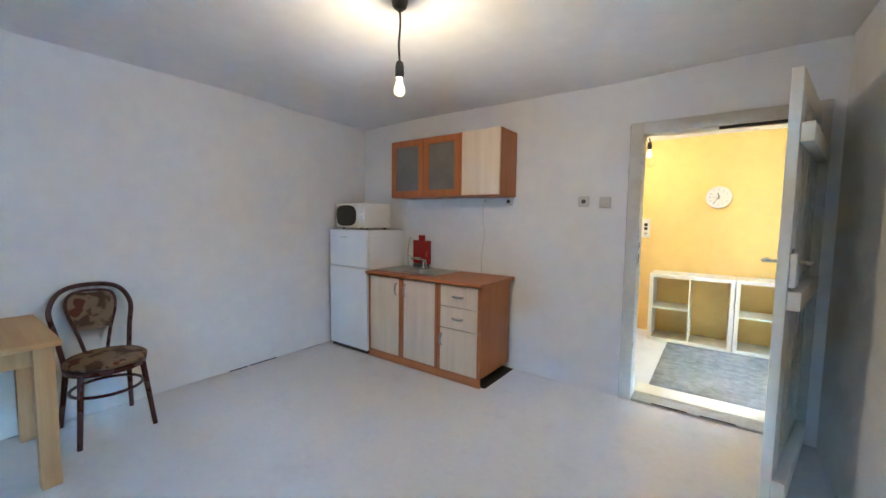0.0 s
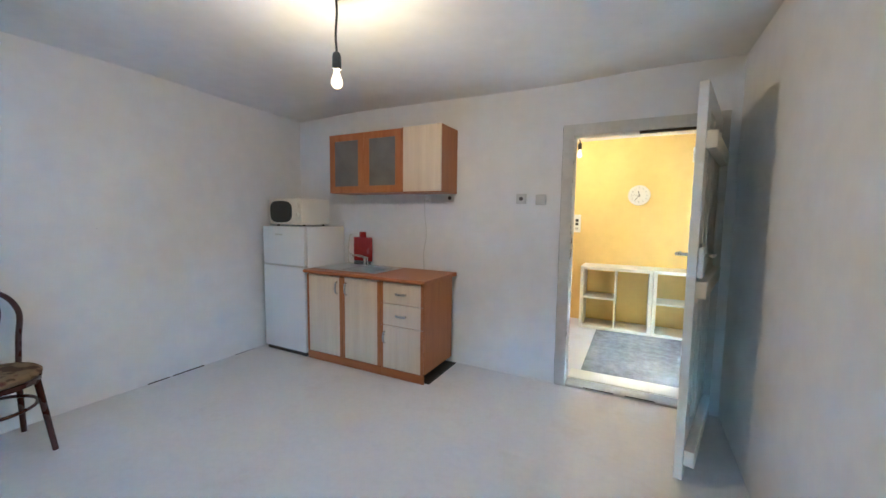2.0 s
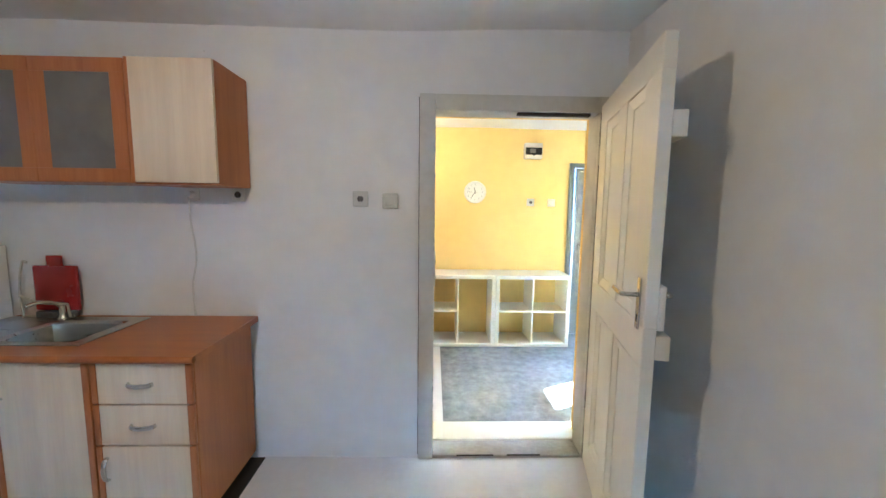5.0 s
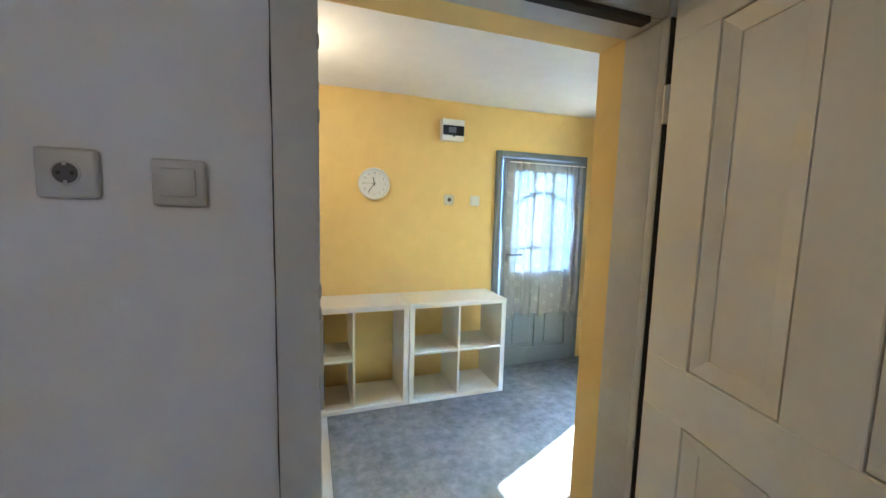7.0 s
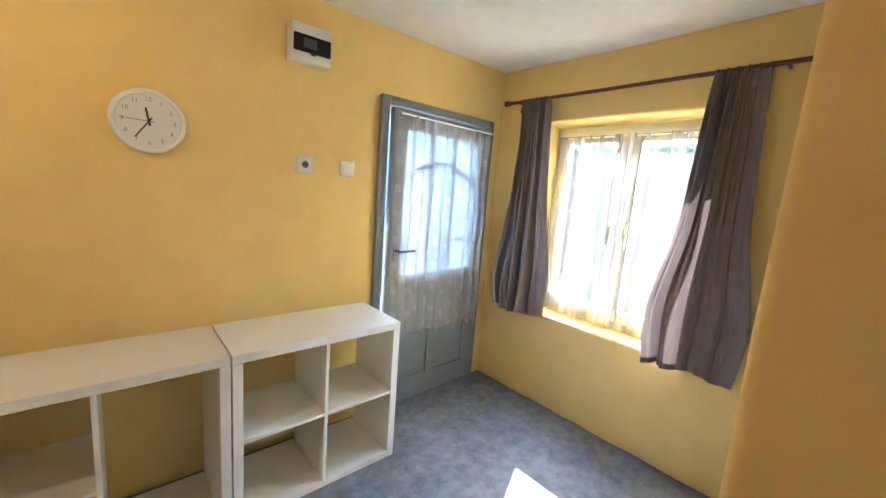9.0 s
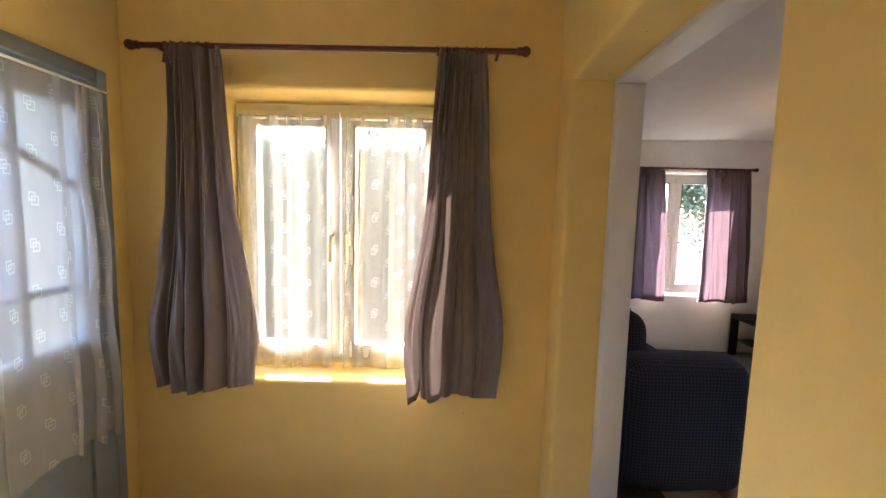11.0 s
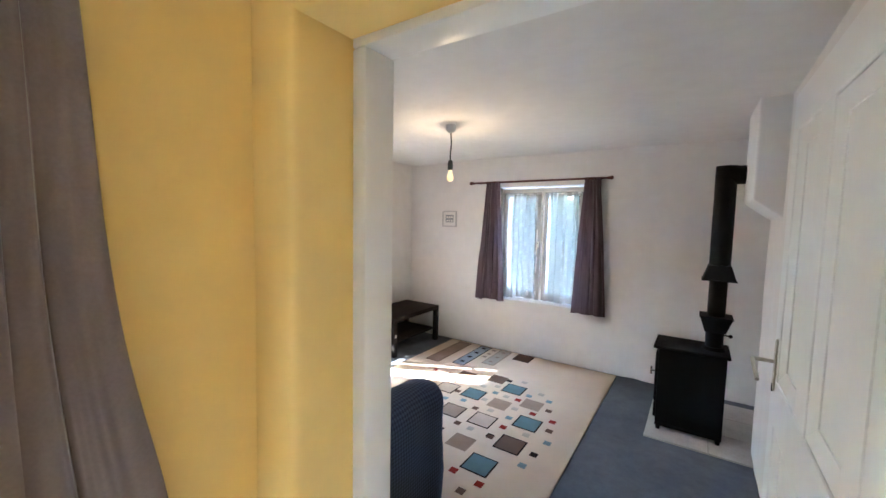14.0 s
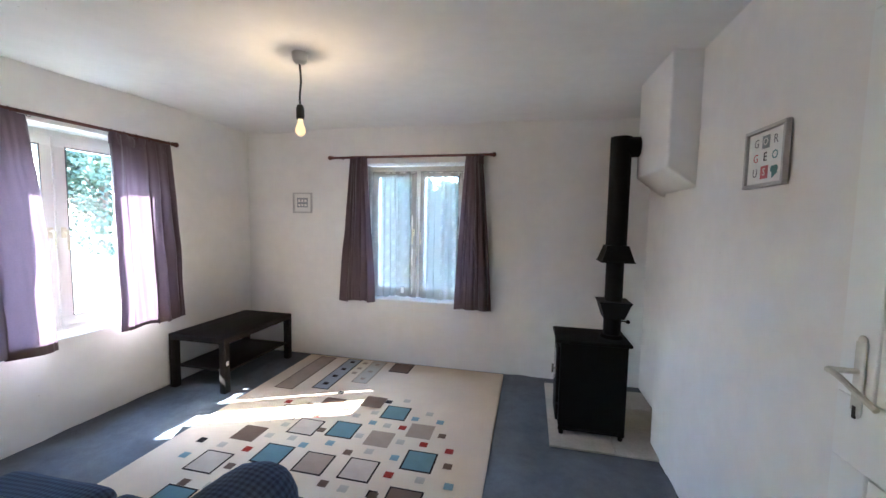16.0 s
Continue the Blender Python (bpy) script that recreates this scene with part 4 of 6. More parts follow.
def rod_set(name, m, x0, x1, label, rings):
    """A turned curtain rod with ball ends, brackets and rings; local x along it, y away from the wall is negative."""
    own = thing(name, m, label, "curtain rod")
    part("pole", rod((x0, 0, 0), (x1, 0, 0), 0.0115), ROD, own)
    for x, s in ((x0, -1), (x1, 1)):
        f = ball((x + s * 0.022, 0, 0), 0.021, None)
        rod((x - s * 0.012, 0, 0), (x + s * 0.008, 0, 0), 0.016, bm=f)
        part("finial", f, ROD, own)
    for x in (x0 + 0.09, x1 - 0.09):
        part("bracket", rod((x, 0, -0.004), (x, 0.075, -0.004), 0.008), ROD, own)
    for x in rings:
        pts = [(x + 0.003 * math.sin(k), 0.017 * math.cos(2 * math.pi * k / 12), -0.004 + 0.017 * math.sin(2 * math.pi * k / 12)) for k in range(12)]
        part("ring", tube(pts, 0.0028, 6, closed=True), ROD, own)
    return own


def curtain(name, m, u_top, u_bot, z_top, z_bot, folds, depth, seed, cloth_mat, label, belly=0.0, group="curtains"):
    own = thing(name, m, label, "curtain", group)
    d = drape(u_top, u_bot, z_top, z_bot, folds, depth, seed, belly, 208, 48, tubes=True)
    h = hem_of(d)
    part("cloth", d, cloth_mat, own, smooth=80)
    part("hem", h, HEM, own, "darker stitched hem", smooth=80)
    hb = drape((u_top[0] - 0.004, u_top[1] + 0.004), (u_top[0] - 0.004, u_top[1] + 0.004), z_top + 0.012, z_top - 0.07, folds + 2, depth * 0.5, seed + 5, 0, 96, 3, 0, 0.9, tubes=True)
    part("heading", hb, cloth_mat, own, "gathered heading tape", smooth=80)
    return own


def net(name, m, u0, u1, z_top, z_bot, folds, depth, seed, label, fabric=LACE, lap=0.012, uneven=0.02, gathered=False):
    own = thing(name, m, label, "net curtain")
    part("net", drape((u0, u1), (u0 - 0.01, u1 + 0.01), z_top, z_bot, folds, depth, seed, 0, 200, 34, uneven, 0.8, lap, gathered), fabric, own, smooth=80)
    part("rail", rod((u0 - 0.01, 0.006, z_top - 0.012), (u1 + 0.01, 0.006, z_top - 0.012), 0.005, seg=8), PVC, own)
    return own


# hall: local x runs towards -y (a turn of -90 degrees), room side is -x
MH = pose(XH1 - 0.075, 0, 0, 0, 0, -90)
rod_set("curtain_rod", MH @ pose(0, 0, 2.118), -5.39, -3.79, "dark cherry wood curtain rod with ball ends", [-5.26 + 0.035 * i for i in range(6)] + [-4.13 + 0.04 * i for i in range(6)])
curtain("curtain", MH, (-5.235, -5.035), (-5.29, -4.95), 2.10, 0.655, 6.3, 0.085, 3, CURTAIN_H, "taupe lined curtain gathered at one side of the window", 0.055)
curtain("curtain", MH, (-4.115, -3.93), (-4.19, -3.875), 2.10, 0.64, 6.2, 0.085, 8, CURTAIN_H, "taupe lined curtain gathered at one side of the window", 0.055)
net("net_curtain", pose(XH1 + 0.15, 0, 0, 0, 0, -90), -5.09, -4.63, 1.90, 0.662, 5, 0.020, 21, "sheer white net curtain with square motifs", LACE, 0.009)
net("net_curtain", pose(XH1 + 0.15, 0, 0, 0, 0, -90), -4.58, -4.12, 1.90, 0.662, 5, 0.020, 22, "sheer white net curtain with square motifs", LACE, 0.009)
# net on the front door, moving with the leaf's plane
net("net_curtain", pose(2.10, YH1 - 0.012, 0, 0, 0, 181.7) @ pose(0, 0.066, 0, 0, 0, 0), 0.03, 0.815, 1.905, 0.49, 6.3, 0.05, 23, "white net curtain tied on the front door", LACE_THICK, 0.0, 0.05, True)

# living room, south window: local x runs towards -x
MS = pose(0, YC0 + 0.06, 0, 0, 0, 180)
rod_set("curtain_rod", MS @ pose(0, 0, 2.0), -3.70, -2.15, "dark cherry wood curtain rod with ball ends", [-3.49 + 0.03 * i for i in range(6)] + [-2.37 + 0.03 * i for i in range(6)])
curtain("curtain", MS, (-3.50, -3.335), (-3.60, -3.255), 1.985, 0.60, 3.6, 0.05, 31, CURTAIN_C, "mauve curtain hanging beside the window", 0.01)
curtain("curtain", MS, (-2.375, -2.225), (-2.45, -2.10), 1.985, 0.585, 4.4, 0.05, 32, CURTAIN_C, "mauve curtain hanging beside the window", 0.0)
net("net_curtain", pose(0, YC0 - 0.09, 0, 0, 0, 180), -3.33, -2.90, 1.88, 0.64, 5, 0.012, 41, "sheer white net curtain", LACE_MID)
net("net_curtain", pose(0, YC0 - 0.09, 0, 0, 0, 180), -2.85, -2.42, 1.88, 0.64, 5, 0.012, 42, "sheer white net curtain", LACE_MID)

# living room, east window
ME = pose(XC1 - 0.08, 0, 0, 0, 0, -90)
rod_set("curtain_rod", ME @ pose(0, 0, 1.985), -2.42, -0.89, "dark cherry wood curtain rod with ball ends", [-2.25 + 0.09 * i for i in range(6)] + [-1.36 + 0.085 * i for i in range(6)])
curtain("curtain", ME, (-2.30, -1.84), (-2.38, -1.72), 1.965, 0.58, 4.2, 0.045, 51, CURTAIN_C, "mauve curtain with daylight glowing through it", 0.0)
curtain("curtain", ME, (-1.37, -0.92), (-1.36, -0.83), 1.965, 0.575, 4.2, 0.045, 52, CURTAIN_C, "mauve curtain with daylight glowing through it", 0.0)


# pendant lamps -------------------------------------------------------------


def pendant(x, y, z_ceiling, z_bulb, power, pale_rose, seed):
    own = thing("pendant_lamp", pose(x, y, 0), "bare lit bulb on a twisted black cord" if not pale_rose else "bare lit bulb on a cord from a pale ceiling rose", "ceiling lamp", "pendant lamps")
    part("ceiling_rose", lathe([(0.0, -0.05), (0.018, -0.05), (0.034, -0.036), (0.040, -0.01), (0.040, 0.01)], 20, centre=(0, 0, z_ceiling)), GREY_PLASTIC if pale_rose else BLACK_PLASTIC, own)
    rnd = random.Random(seed)
    top, low = z_ceiling - 0.045, z_bulb + 0.115
    cb = bmesh.new()
    for s in (0, math.pi):
        pts = []
        for i in range(61):
            t = i / 60
            a = t * 2 * math.pi * 9 + s
            sway = 0.006 * math.sin(t * 5 + seed)
            pts.append((0.0035 * math.cos(a) + sway * math.sin(math.pi * t), 0.0035 * math.sin(a), top + (low - top) * t))
        tube(pts, 0.003, 6, cb)
    part("cord", cb, CORD, own)
    part("socket", lathe([(0.006, 0.125), (0.016, 0.118), (0.021, 0.10), (0.021, 0.055), (0.019, 0.045), (0.0, 0.045)], 18, centre=(0, 0, z_bulb)), BLACK_PLASTIC, own)
    bulb = part("bulb", lathe([(0.012, 0.046), (0.013, 0.036), (0.018, 0.018), (0.0255, -0.002), (0.0275, -0.016), (0.0245, -0.030), (0.015, -0.040), (0.004, -0.044)], 20, centre=(0, 0, z_bulb)), BULB, own, "glowing warm bulb")
    bulb.visible_shadow = False
    ld = bpy.data.lights.new("bulb_light", "POINT")
    ld.energy, ld.color, ld.shadow_soft_size = power, (1.0, 0.66, 0.36), 0.012
    lo = new("bulb_light", ld)
    lo.matrix_world = pose(x, y, z_bulb - 0.012)
    return own


pendant(-1.165, 1.55, 2.415, 2.005, 0.155, False, 1)
pendant(-0.50, 4.69, 2.365, 2.08, 0.16, False, 2)
pendant(3.02, 1.575, 2.275, 1.895, 0.11, True, 3)

# kitchen ------------------------------------------------------------------


def bow_handle(owner, x, y, z, upright=True, length=0.10):
    h = length / 2
    pts = [(0, 0, -h), (0, -0.018, -h * 0.8), (0, -0.026, 0), (0, -0.018, h * 0.8), (0, 0, h)]
    pts = [(x, y + q[1], z + q[2]) if upright else (x + q[2], y + q[1], z) for q in pts]
    b = tube(smooth_line(pts, 5), 0.006, 8)
    for v in b.verts:
        if upright:
            v.co.x = x + (v.co.x - x) * 1.7
        else:
            v.co.z = z + (v.co.z - z) * 1.7
    return part("handle", b, CHROME, owner, "curved satin chrome handle")


def front(owner, name, x0, x1, z0, z1, y, left=0.03, right=0.03):
    """A pale birch door or drawer front with alder strips up its sides."""
    d = part(name, box(x0 + left, y, z0, x1 - right, y + 0.018, z1, 0.002), BIRCH, owner)
    if left:
        part("edge_strip", box(x0 + 0.002, y - 0.001, z0, x0 + left - 0.0005, y + 0.018, z1, 0.002), ALDER, d, "orange alder edge strip")
    if right:
        part("edge_strip", box(x1 - right + 0.0005, y - 0.001, z0, x1 - 0.002, y + 0.018, z1, 0.002), ALDER, d, "orange alder edge strip")
    return d


YF = 2.715   # face of the base cabinets


def carcass(owner, x0, x1, y0, y1, z0, z1, t=0.018, shelf=None, top=True):
    for n, q in (("side_panel", (x0, y0, z0, x0 + t, y1, z1)), ("side_panel", (x1 - t, y0, z0, x1, y1, z1)), ("bottom_panel", (x0 + t, y0 + 0.001, z0, x1 - t, y1, z0 + t)),
                 ("back_panel", (x0 + t, y1 - 0.006, z0 + t, x1 - t, y1, z1 - 0.001)), ("top_panel", (x0 + t, y0 + 0.001, z1 - t, x1 - t, y1 - 0.007, z1))):
        if n == "top_panel" and not top:
            continue
        part(n, box(*q, 0.0015, 1), ALDER if n in ("side_panel", "bottom_panel", "top_panel") else BACKING, owner)
    if shelf:
        part("shelf", box(x0 + t, y0 + 0.02, shelf, x1 - t, y1 - 0.007, shelf + 0.016, 0.001, 1), BACKING, owner)


sink_unit = thing("base_cabinet", pose(0, 0, 0), "two-door kitchen base cabinet in pale birch and orange alder", "cabinet", "kitchen cabinets")
carcass(sink_unit, -2.64, -1.785, YF + 0.019, 3.25, 0.075, 0.825, top=False)
part("plinth", box(-2.64, YF + 0.004, 0.0, -1.785, YF + 0.02, 0.073, 0.002), ALDER_X, sink_unit)
for x0, x1, hx in ((-2.638, -2.207, -2.262), (-2.203, -1.787, -2.155)):
    d = front(sink_unit, "door", x0, x1, 0.08, 0.815, YF, 0.028, 0.03)
    bow_handle(d, hx, YF, 0.715, True, 0.11)
drawer_unit = thing("base_cabinet", pose(0, 0, 0), "kitchen base cabinet with two drawers over a small door", "cabinet", "kitchen cabinets")
carcass(drawer_unit, -1.783, -1.36, YF + 0.019, 3.235, 0.075, 0.825)
part("plinth", box(-1.783, YF + 0.004, 0.0, -1.36, YF + 0.02, 0.073, 0.002), ALDER_X, drawer_unit)
for z0, z1 in ((0.638, 0.815), (0.452, 0.632)):
    d = front(drawer_unit, "drawer", -1.783, -1.36, z0, z1, YF, 0.028, 0.028)
    bow_handle(d, -1.575, YF, (z0 + z1) / 2, False, 0.10)
d = front(drawer_unit, "door", -1.783, -1.36, 0.08, 0.445, YF - 0.002, 0.028, 0.028)
bow_handle(d, -1.738, YF, 0.345, True, 0.10)

setting(link_mesh("floor_unpainted_patch", box(-2.60, 2.75, -0.004, -1.325, 3.27, 0.0075, 0.002), CRACK), "dark unpainted floor under the cabinets", "floor")
worktop = thing("worktop", pose(0, 0, 0), "orange alder worktop with rounded front edge", "worktop")
SX0, SX1, SY0, SY1 = -2.335, -1.955, 2.84, 3.16     # bowl cut-out
for q in ((-2.645, 2.69, SX0, 3.272), (SX1, 2.69, -1.335, 3.272), (SX0, 2.69, SX1, SY0), (SX0, SY1, SX1, 3.272)):
    part("board", box(q[0], q[1], 0.827, q[2], q[3], 0.858), ALDER_X, worktop)
part("rounded_edge", rod((-2.645, 2.692, 0.8425), (-1.335, 2.692, 0.8425), 0.0153), ALDER_X, worktop)

sink = thing("sink", pose(0, 0, 0), "stainless steel inset sink with a plain draining board", "sink")
b = bmesh.new()
zt = 0.8625
for q in ((-2.72 + 0.09, 2.80, SX0, 3.23), (SX1, 2.80, SX1 + 0.06, 3.23), (SX0 - 0.001, 2.80, SX1 + 0.001, SY0), (SX0 - 0.001, SY1, SX1 + 0.001, 3.23)):
    box(q[0], q[1], 0.8585, q[2], q[3], zt, 0.0, 1, b)
part("rim", b, STEEL, sink)
bowl = bmesh.new()
rings = []
for k, (inset, z) in enumerate(((0.0, zt), (0.012, zt - 0.012), (0.025, zt - 0.13), (0.06, zt - 0.15))):
    rings.append([])
    for i in range(32):
        a = 2 * math.pi * (i + 0.5) / 32
        cx, cy = (SX0 + SX1) / 2, (SY0 + SY1) / 2
        hx, hy = (SX1 - SX0) / 2 - inset, (SY1 - SY0) / 2 - inset
        ca, sa = math.cos(a), math.sin(a)
        q = (abs(ca) ** 6 + abs(sa) ** 6) ** (-1 / 6)
        rings[-1].append(bowl.verts.new((cx + hx * ca * q, cy + hy * sa * q, z)))
for a, c in zip(rings, rings[1:]):
    for i in range(32):
        bowl.faces.new((a[i], a[(i + 1) % 32], c[(i + 1) % 32], c[i]))
bowl.faces.new(rings[-1])
part("bowl", bowl, STEEL, sink)
tap = thing("tap", pose(0, 0, 0), "small chrome mixer tap behind the sink bowl", "tap")
part("tap_body", lathe([(0.024, 0.0), (0.022, 0.01), (0.016, 0.02), (0.016, 0.085), (0.0, 0.09)], 18, centre=(-2.33, 3.195, zt)), CHROME, tap)
part("spout", tube(smooth_line([(-2.33, 3.195, zt + 0.06), (-2.34, 3.15, zt + 0.10), (-2.36, 3.10, zt + 0.11), (-2.38, 3.06, zt + 0.10)], 6), 0.0095), CHROME, tap)
part("tap_lever", box(-2.337, 3.14, zt + 0.09, -2.323, 3.20, zt + 0.10, 0.003), CHROME, tap)

board = thing("red_bottle_rack", pose(0, 0, 0), "dark red flask-shaped board in a pale wire stand", "kitchen board")
b = box(-2.495, 3.215, 0.90, -2.262, 3.235, 1.145, 0.009, 3)
box(-2.42, 3.217, 1.14, -2.34, 3.233, 1.20, 0.006, 2, b)
part("red_board", b, RED_GLASS, board)
b = tube(smooth_line([(-2.545, 3.20, 0.866), (-2.55, 3.20, 1.02), (-2.525, 3.20, 1.16), (-2.50, 3.20, 1.165)], 6), 0.006, 8)
tube(smooth_line([(-2.545, 3.19, 0.985), (-2.42, 3.17, 0.955), (-2.29, 3.18, 0.945)], 6), 0.006, 8, b)
tube(smooth_line([(-2.545, 3.20, 0.872), (-2.42, 3.21, 0.872), (-2.29, 3.21, 0.872)], 4), 0.006, 8, b)
tube([(-2.29, 3.19, 0.872), (-2.29, 3.18, 0.947)], 0.006, 8, b)
part("stand", b, WORN_METAL, board, "pale metal wire stand")
part("foot_bar", box(-2.47, 3.19, 0.864, -2.29, 3.24, 0.9, 0.003), DARK_GREY, board)

wall_unit = thing("wall_cabinet", pose(0, 0, 0), "wall cabinet with two smoked glass doors framed in alder", "cabinet", "kitchen wall cabinets")
carcass(wall_unit, -2.56, -1.737, 2.975, 3.272, 1.575, 2.125, shelf=1.84)
for x0, x1 in ((-2.559, -2.152), (-2.148, -1.738)):
    b = bmesh.new()
    e = 0.062
    box(x0, 2.955, 1.577, x1, 2.973, 1.577 + e, 0.002, 1, b)
    box(x0, 2.955, 2.123 - e, x1, 2.973, 2.123, 0.002, 1, b)
    box(x0, 2.9555, 1.577 + e - 0.001, x0 + e, 2.9725, 2.123 - e + 0.001, 0.002, 1, b)
    box(x1 - e, 2.9555, 1.577 + e - 0.001, x1, 2.9725, 2.123 - e + 0.001, 0.002, 1, b)
    d = part("glazed_door", b, ALDER, wall_unit)
    part("pane", box(x0 + e - 0.004, 2.962, 1.577 + e - 0.004, x1 - e + 0.004, 2.966, 2.123 - e + 0.004), FROST, d, "smoked translucent glass")
wall_unit2 = thing("wall_cabinet", pose(0, 0, 0), "wall cabinet with a plain pale birch door", "cabinet", "kitchen wall cabinets")
carcass(wall_unit2, -1.733, -1.345, 2.975, 3.272, 1.570, 2.13)
part("door", box(-1.715, 2.953, 1.58, -1.346, 2.972, 2.128, 0.002), BIRCH, wall_unit2)
part("edge_strip", box(-1.733, 2.955, 1.575, -1.717, 2.973, 2.128, 0.002), ALDER, wall_unit2)

fridge = thing("fridge_freezer", pose(-2.935, 2.70, 0), "white two-door fridge freezer with a slim dark plinth", "fridge")
part("body", box(-0.285, 0.05, 0.03, 0.285, 0.55, 1.25, 0.006), ENAMEL, fridge)
lower = part("lower_door", box(-0.285, 0.0, 0.04, 0.285, 0.046, 0.865, 0.010, 3), ENAMEL, fridge)
upper = part("upper_door", box(-0.285, 0.0, 0.878, 0.285, 0.046, 1.252, 0.010, 3), ENAMEL, fridge)
part("door_gap", box(-0.280, 0.012, 0.862, 0.280, 0.048, 0.881), GREY_PLASTIC, fridge)
part("maker_badge", box(-0.10, -0.002, 1.165, 0.0, 0.001, 1.18, 0.0005, 1), GREY_PLASTIC, upper, "small grey badge")
part("plinth", box(-0.27, 0.02, 0.0, 0.27, 0.5, 0.032), BLACK_PLASTIC, fridge)

micro = thing("microwave", pose(-2.94, 2.75, 1.258), "white microwave oven with a rounded black window", "microwave")
part("body", box(-0.22, 0.012, 0.012, 0.22, 0.36, 0.262, 0.006), ENAMEL_WARM, micro)
mdoor = part("door", box(-0.22, -0.008, 0.014, 0.105, 0.0115, 0.26, 0.006), ENAMEL_WARM, micro)
b = bmesh.new()
lens = []
for s in (0, 1):
    ring = []
    for i in range(40):
        a = 2 * math.pi * i / 40
        ca, sa = math.cos(a), math.sin(a)
        q = (abs(ca) ** 3.2 + abs(sa) ** 3.2) ** (-1 / 3.2)
        ring.append(b.verts.new((-0.07 + (0.138 if ca < 0 else 0.165) * ca * q, -0.0085 - 0.003 * s, 0.136 + 0.106 * sa * q)))
    lens.append(ring)
for i in range(40):
    b.faces.new((lens[0][i], lens[0][(i + 1) % 40], lens[1][(i + 1) % 40], lens[1][i]))
b.faces.new(reversed(lens[1]))
part("door_window", b, BLACK_GLASS, mdoor, "black rounded door window")
panel = part("control_panel", box(0.1065, -0.006, 0.014, 0.22, 0.0115, 0.26, 0.005), ENAMEL_WARM, micro)
for z in (0.195, 0.105):
    k = rod((0.163, -0.006, z), (0.163, -0.026, z), 0.028, 0.025, 22)
    box(0.159, -0.034, z - 0.024, 0.167, -0.024, z + 0.024, 0.002, 1, k)
    part("dial", k, WHITE_PLASTIC, panel)
part("door_button", box(0.125, -0.010, 0.03, 0.20, -0.004, 0.055, 0.003), WHITE_PLASTIC, panel)
for x in (-0.18, 0.18):
    for y in (0.06, 0.31):
        part("foot", rod((x, y, -0.004), (x, y, 0.014), 0.014), BLACK_PLASTIC, micro)


def socket_plate(x, y, z, face, name, label, kind, size=0.082, material=None):
    """A surface wall plate: face is the wall's outward normal along y (-1 or +1)."""
    own = thing(name, pose(x, y, z, 0, 0, 0 if face < 0 else 180), label, "socket" if kind == "socket" else "light switch")
    h = size / 2
    material = material or WHITE_PLASTIC
    part("plate", box(-h, -0.014, -h, h, 0.002, h, 0.006, 3), material, own)
    if kind == "socket":
        part("well", lathe([(0.021, 0), (0.021, 0.002), (0.019, 0.002), (0.0185, 0.0005)], 22), material, own).matrix_basis = pose(0, -0.014, 0, 90)
        part("well_floor", rod((0, -0.0142, 0), (0, -0.0152, 0), 0.0175, seg=22), DARK_GREY, own)
        for s in (-1, 1):
            part("hole", rod((s * 0.0095, -0.015, 0), (s * 0.0095, -0.0162, 0), 0.003, seg=10), CRACK, own)
            part("earth_clip", box(-0.003, -0.0165, s * 0.0165 - 0.004, 0.003, -0.0145, s * 0.0165 + 0.004), CHROME, own)
    else:
        part("rocker", box(-h * 0.66, -0.021, -h * 0.60, h * 0.66, -0.012, h * 0.60, 0.004, 2), material, own)
    return own


socket_plate(-0.752, Y0 - 0.002, 1.522, -1, "wall_socket", "grey-white wall socket beside the kitchen door", "socket", 0.085, GREY_PLASTIC)
socket_plate(-0.59, Y0 - 0.002, 1.513, -1, "light_switch", "grey-white rocker light switch beside the kitchen door", "switch", 0.085, GREY_PLASTIC)
socket_plate(-1.655, Y0 - 0.003, 1.535, -1, "wall_socket", "white socket under the wall cabinet with a plug in it", "socket", 0.07)
socket_plate(-1.412, Y0 - 0.003, 1.535, -1, "wall_socket", "white socket under the wall cabinet", "socket", 0.07)
cable = thing("appliance_cable", pose(0, 0, 0), "white cable hanging from a plug behind the worktop", "cable")
part("plug", rod((-1.655, Y0 - 0.018, 1.535), (-1.655, Y0 - 0.055, 1.535), 0.02, 0.016), WHITE_PLASTIC, cable)
part("cord", tube(smooth_line([(-1.655, Y0 - 0.05, 1.53), (-1.66, Y0 - 0.04, 1.47), (-1.672, Y0 - 0.015, 1.38), (-1.655, Y0 - 0.012, 1.2), (-1.682, Y0 - 0.012, 1.03), (-1.678, Y0 - 0.012, 0.859)], 8), 0.0052, 8), WHITE_CABLE, cable)

# pine table and bentwood chair against the west wall
table = thing("pine_table", pose(0, 0, 0), "raw pine table with square legs against a white wall", "table")
TX0, TX1, TY0, TY1 = -3.27, -2.46, -0.62, 0.52
part("tabletop", box(TX0, TY0, 0.722, TX1, TY1, 0.75, 0.004), PINE, table)
for x in (TX0 + 0.03, TX1 - 0.11):
    for y in (TY0 + 0.03, TY1 - 0.10):
        part("leg", box(x, y, 0.0, x + 0.075, y + 0.075, 0.721, 0.004), PINE_Z, table)
part("apron", box(TX0 + 0.106, TY1 - 0.075, 0.63, TX1 - 0.111, TY1 - 0.053, 0.721, 0.002), PINE, table)
part("apron", box(TX0 + 0.106, TY0 + 0.053, 0.63, TX1 - 0.111, TY0 + 0.075, 0.721, 0.002), PINE, table)
part("apron", box(TX1 - 0.085, TY0 + 0.106, 0.63, TX1 - 0.063, TY1 - 0.101, 0.721, 0.002), PINE_Z, table)
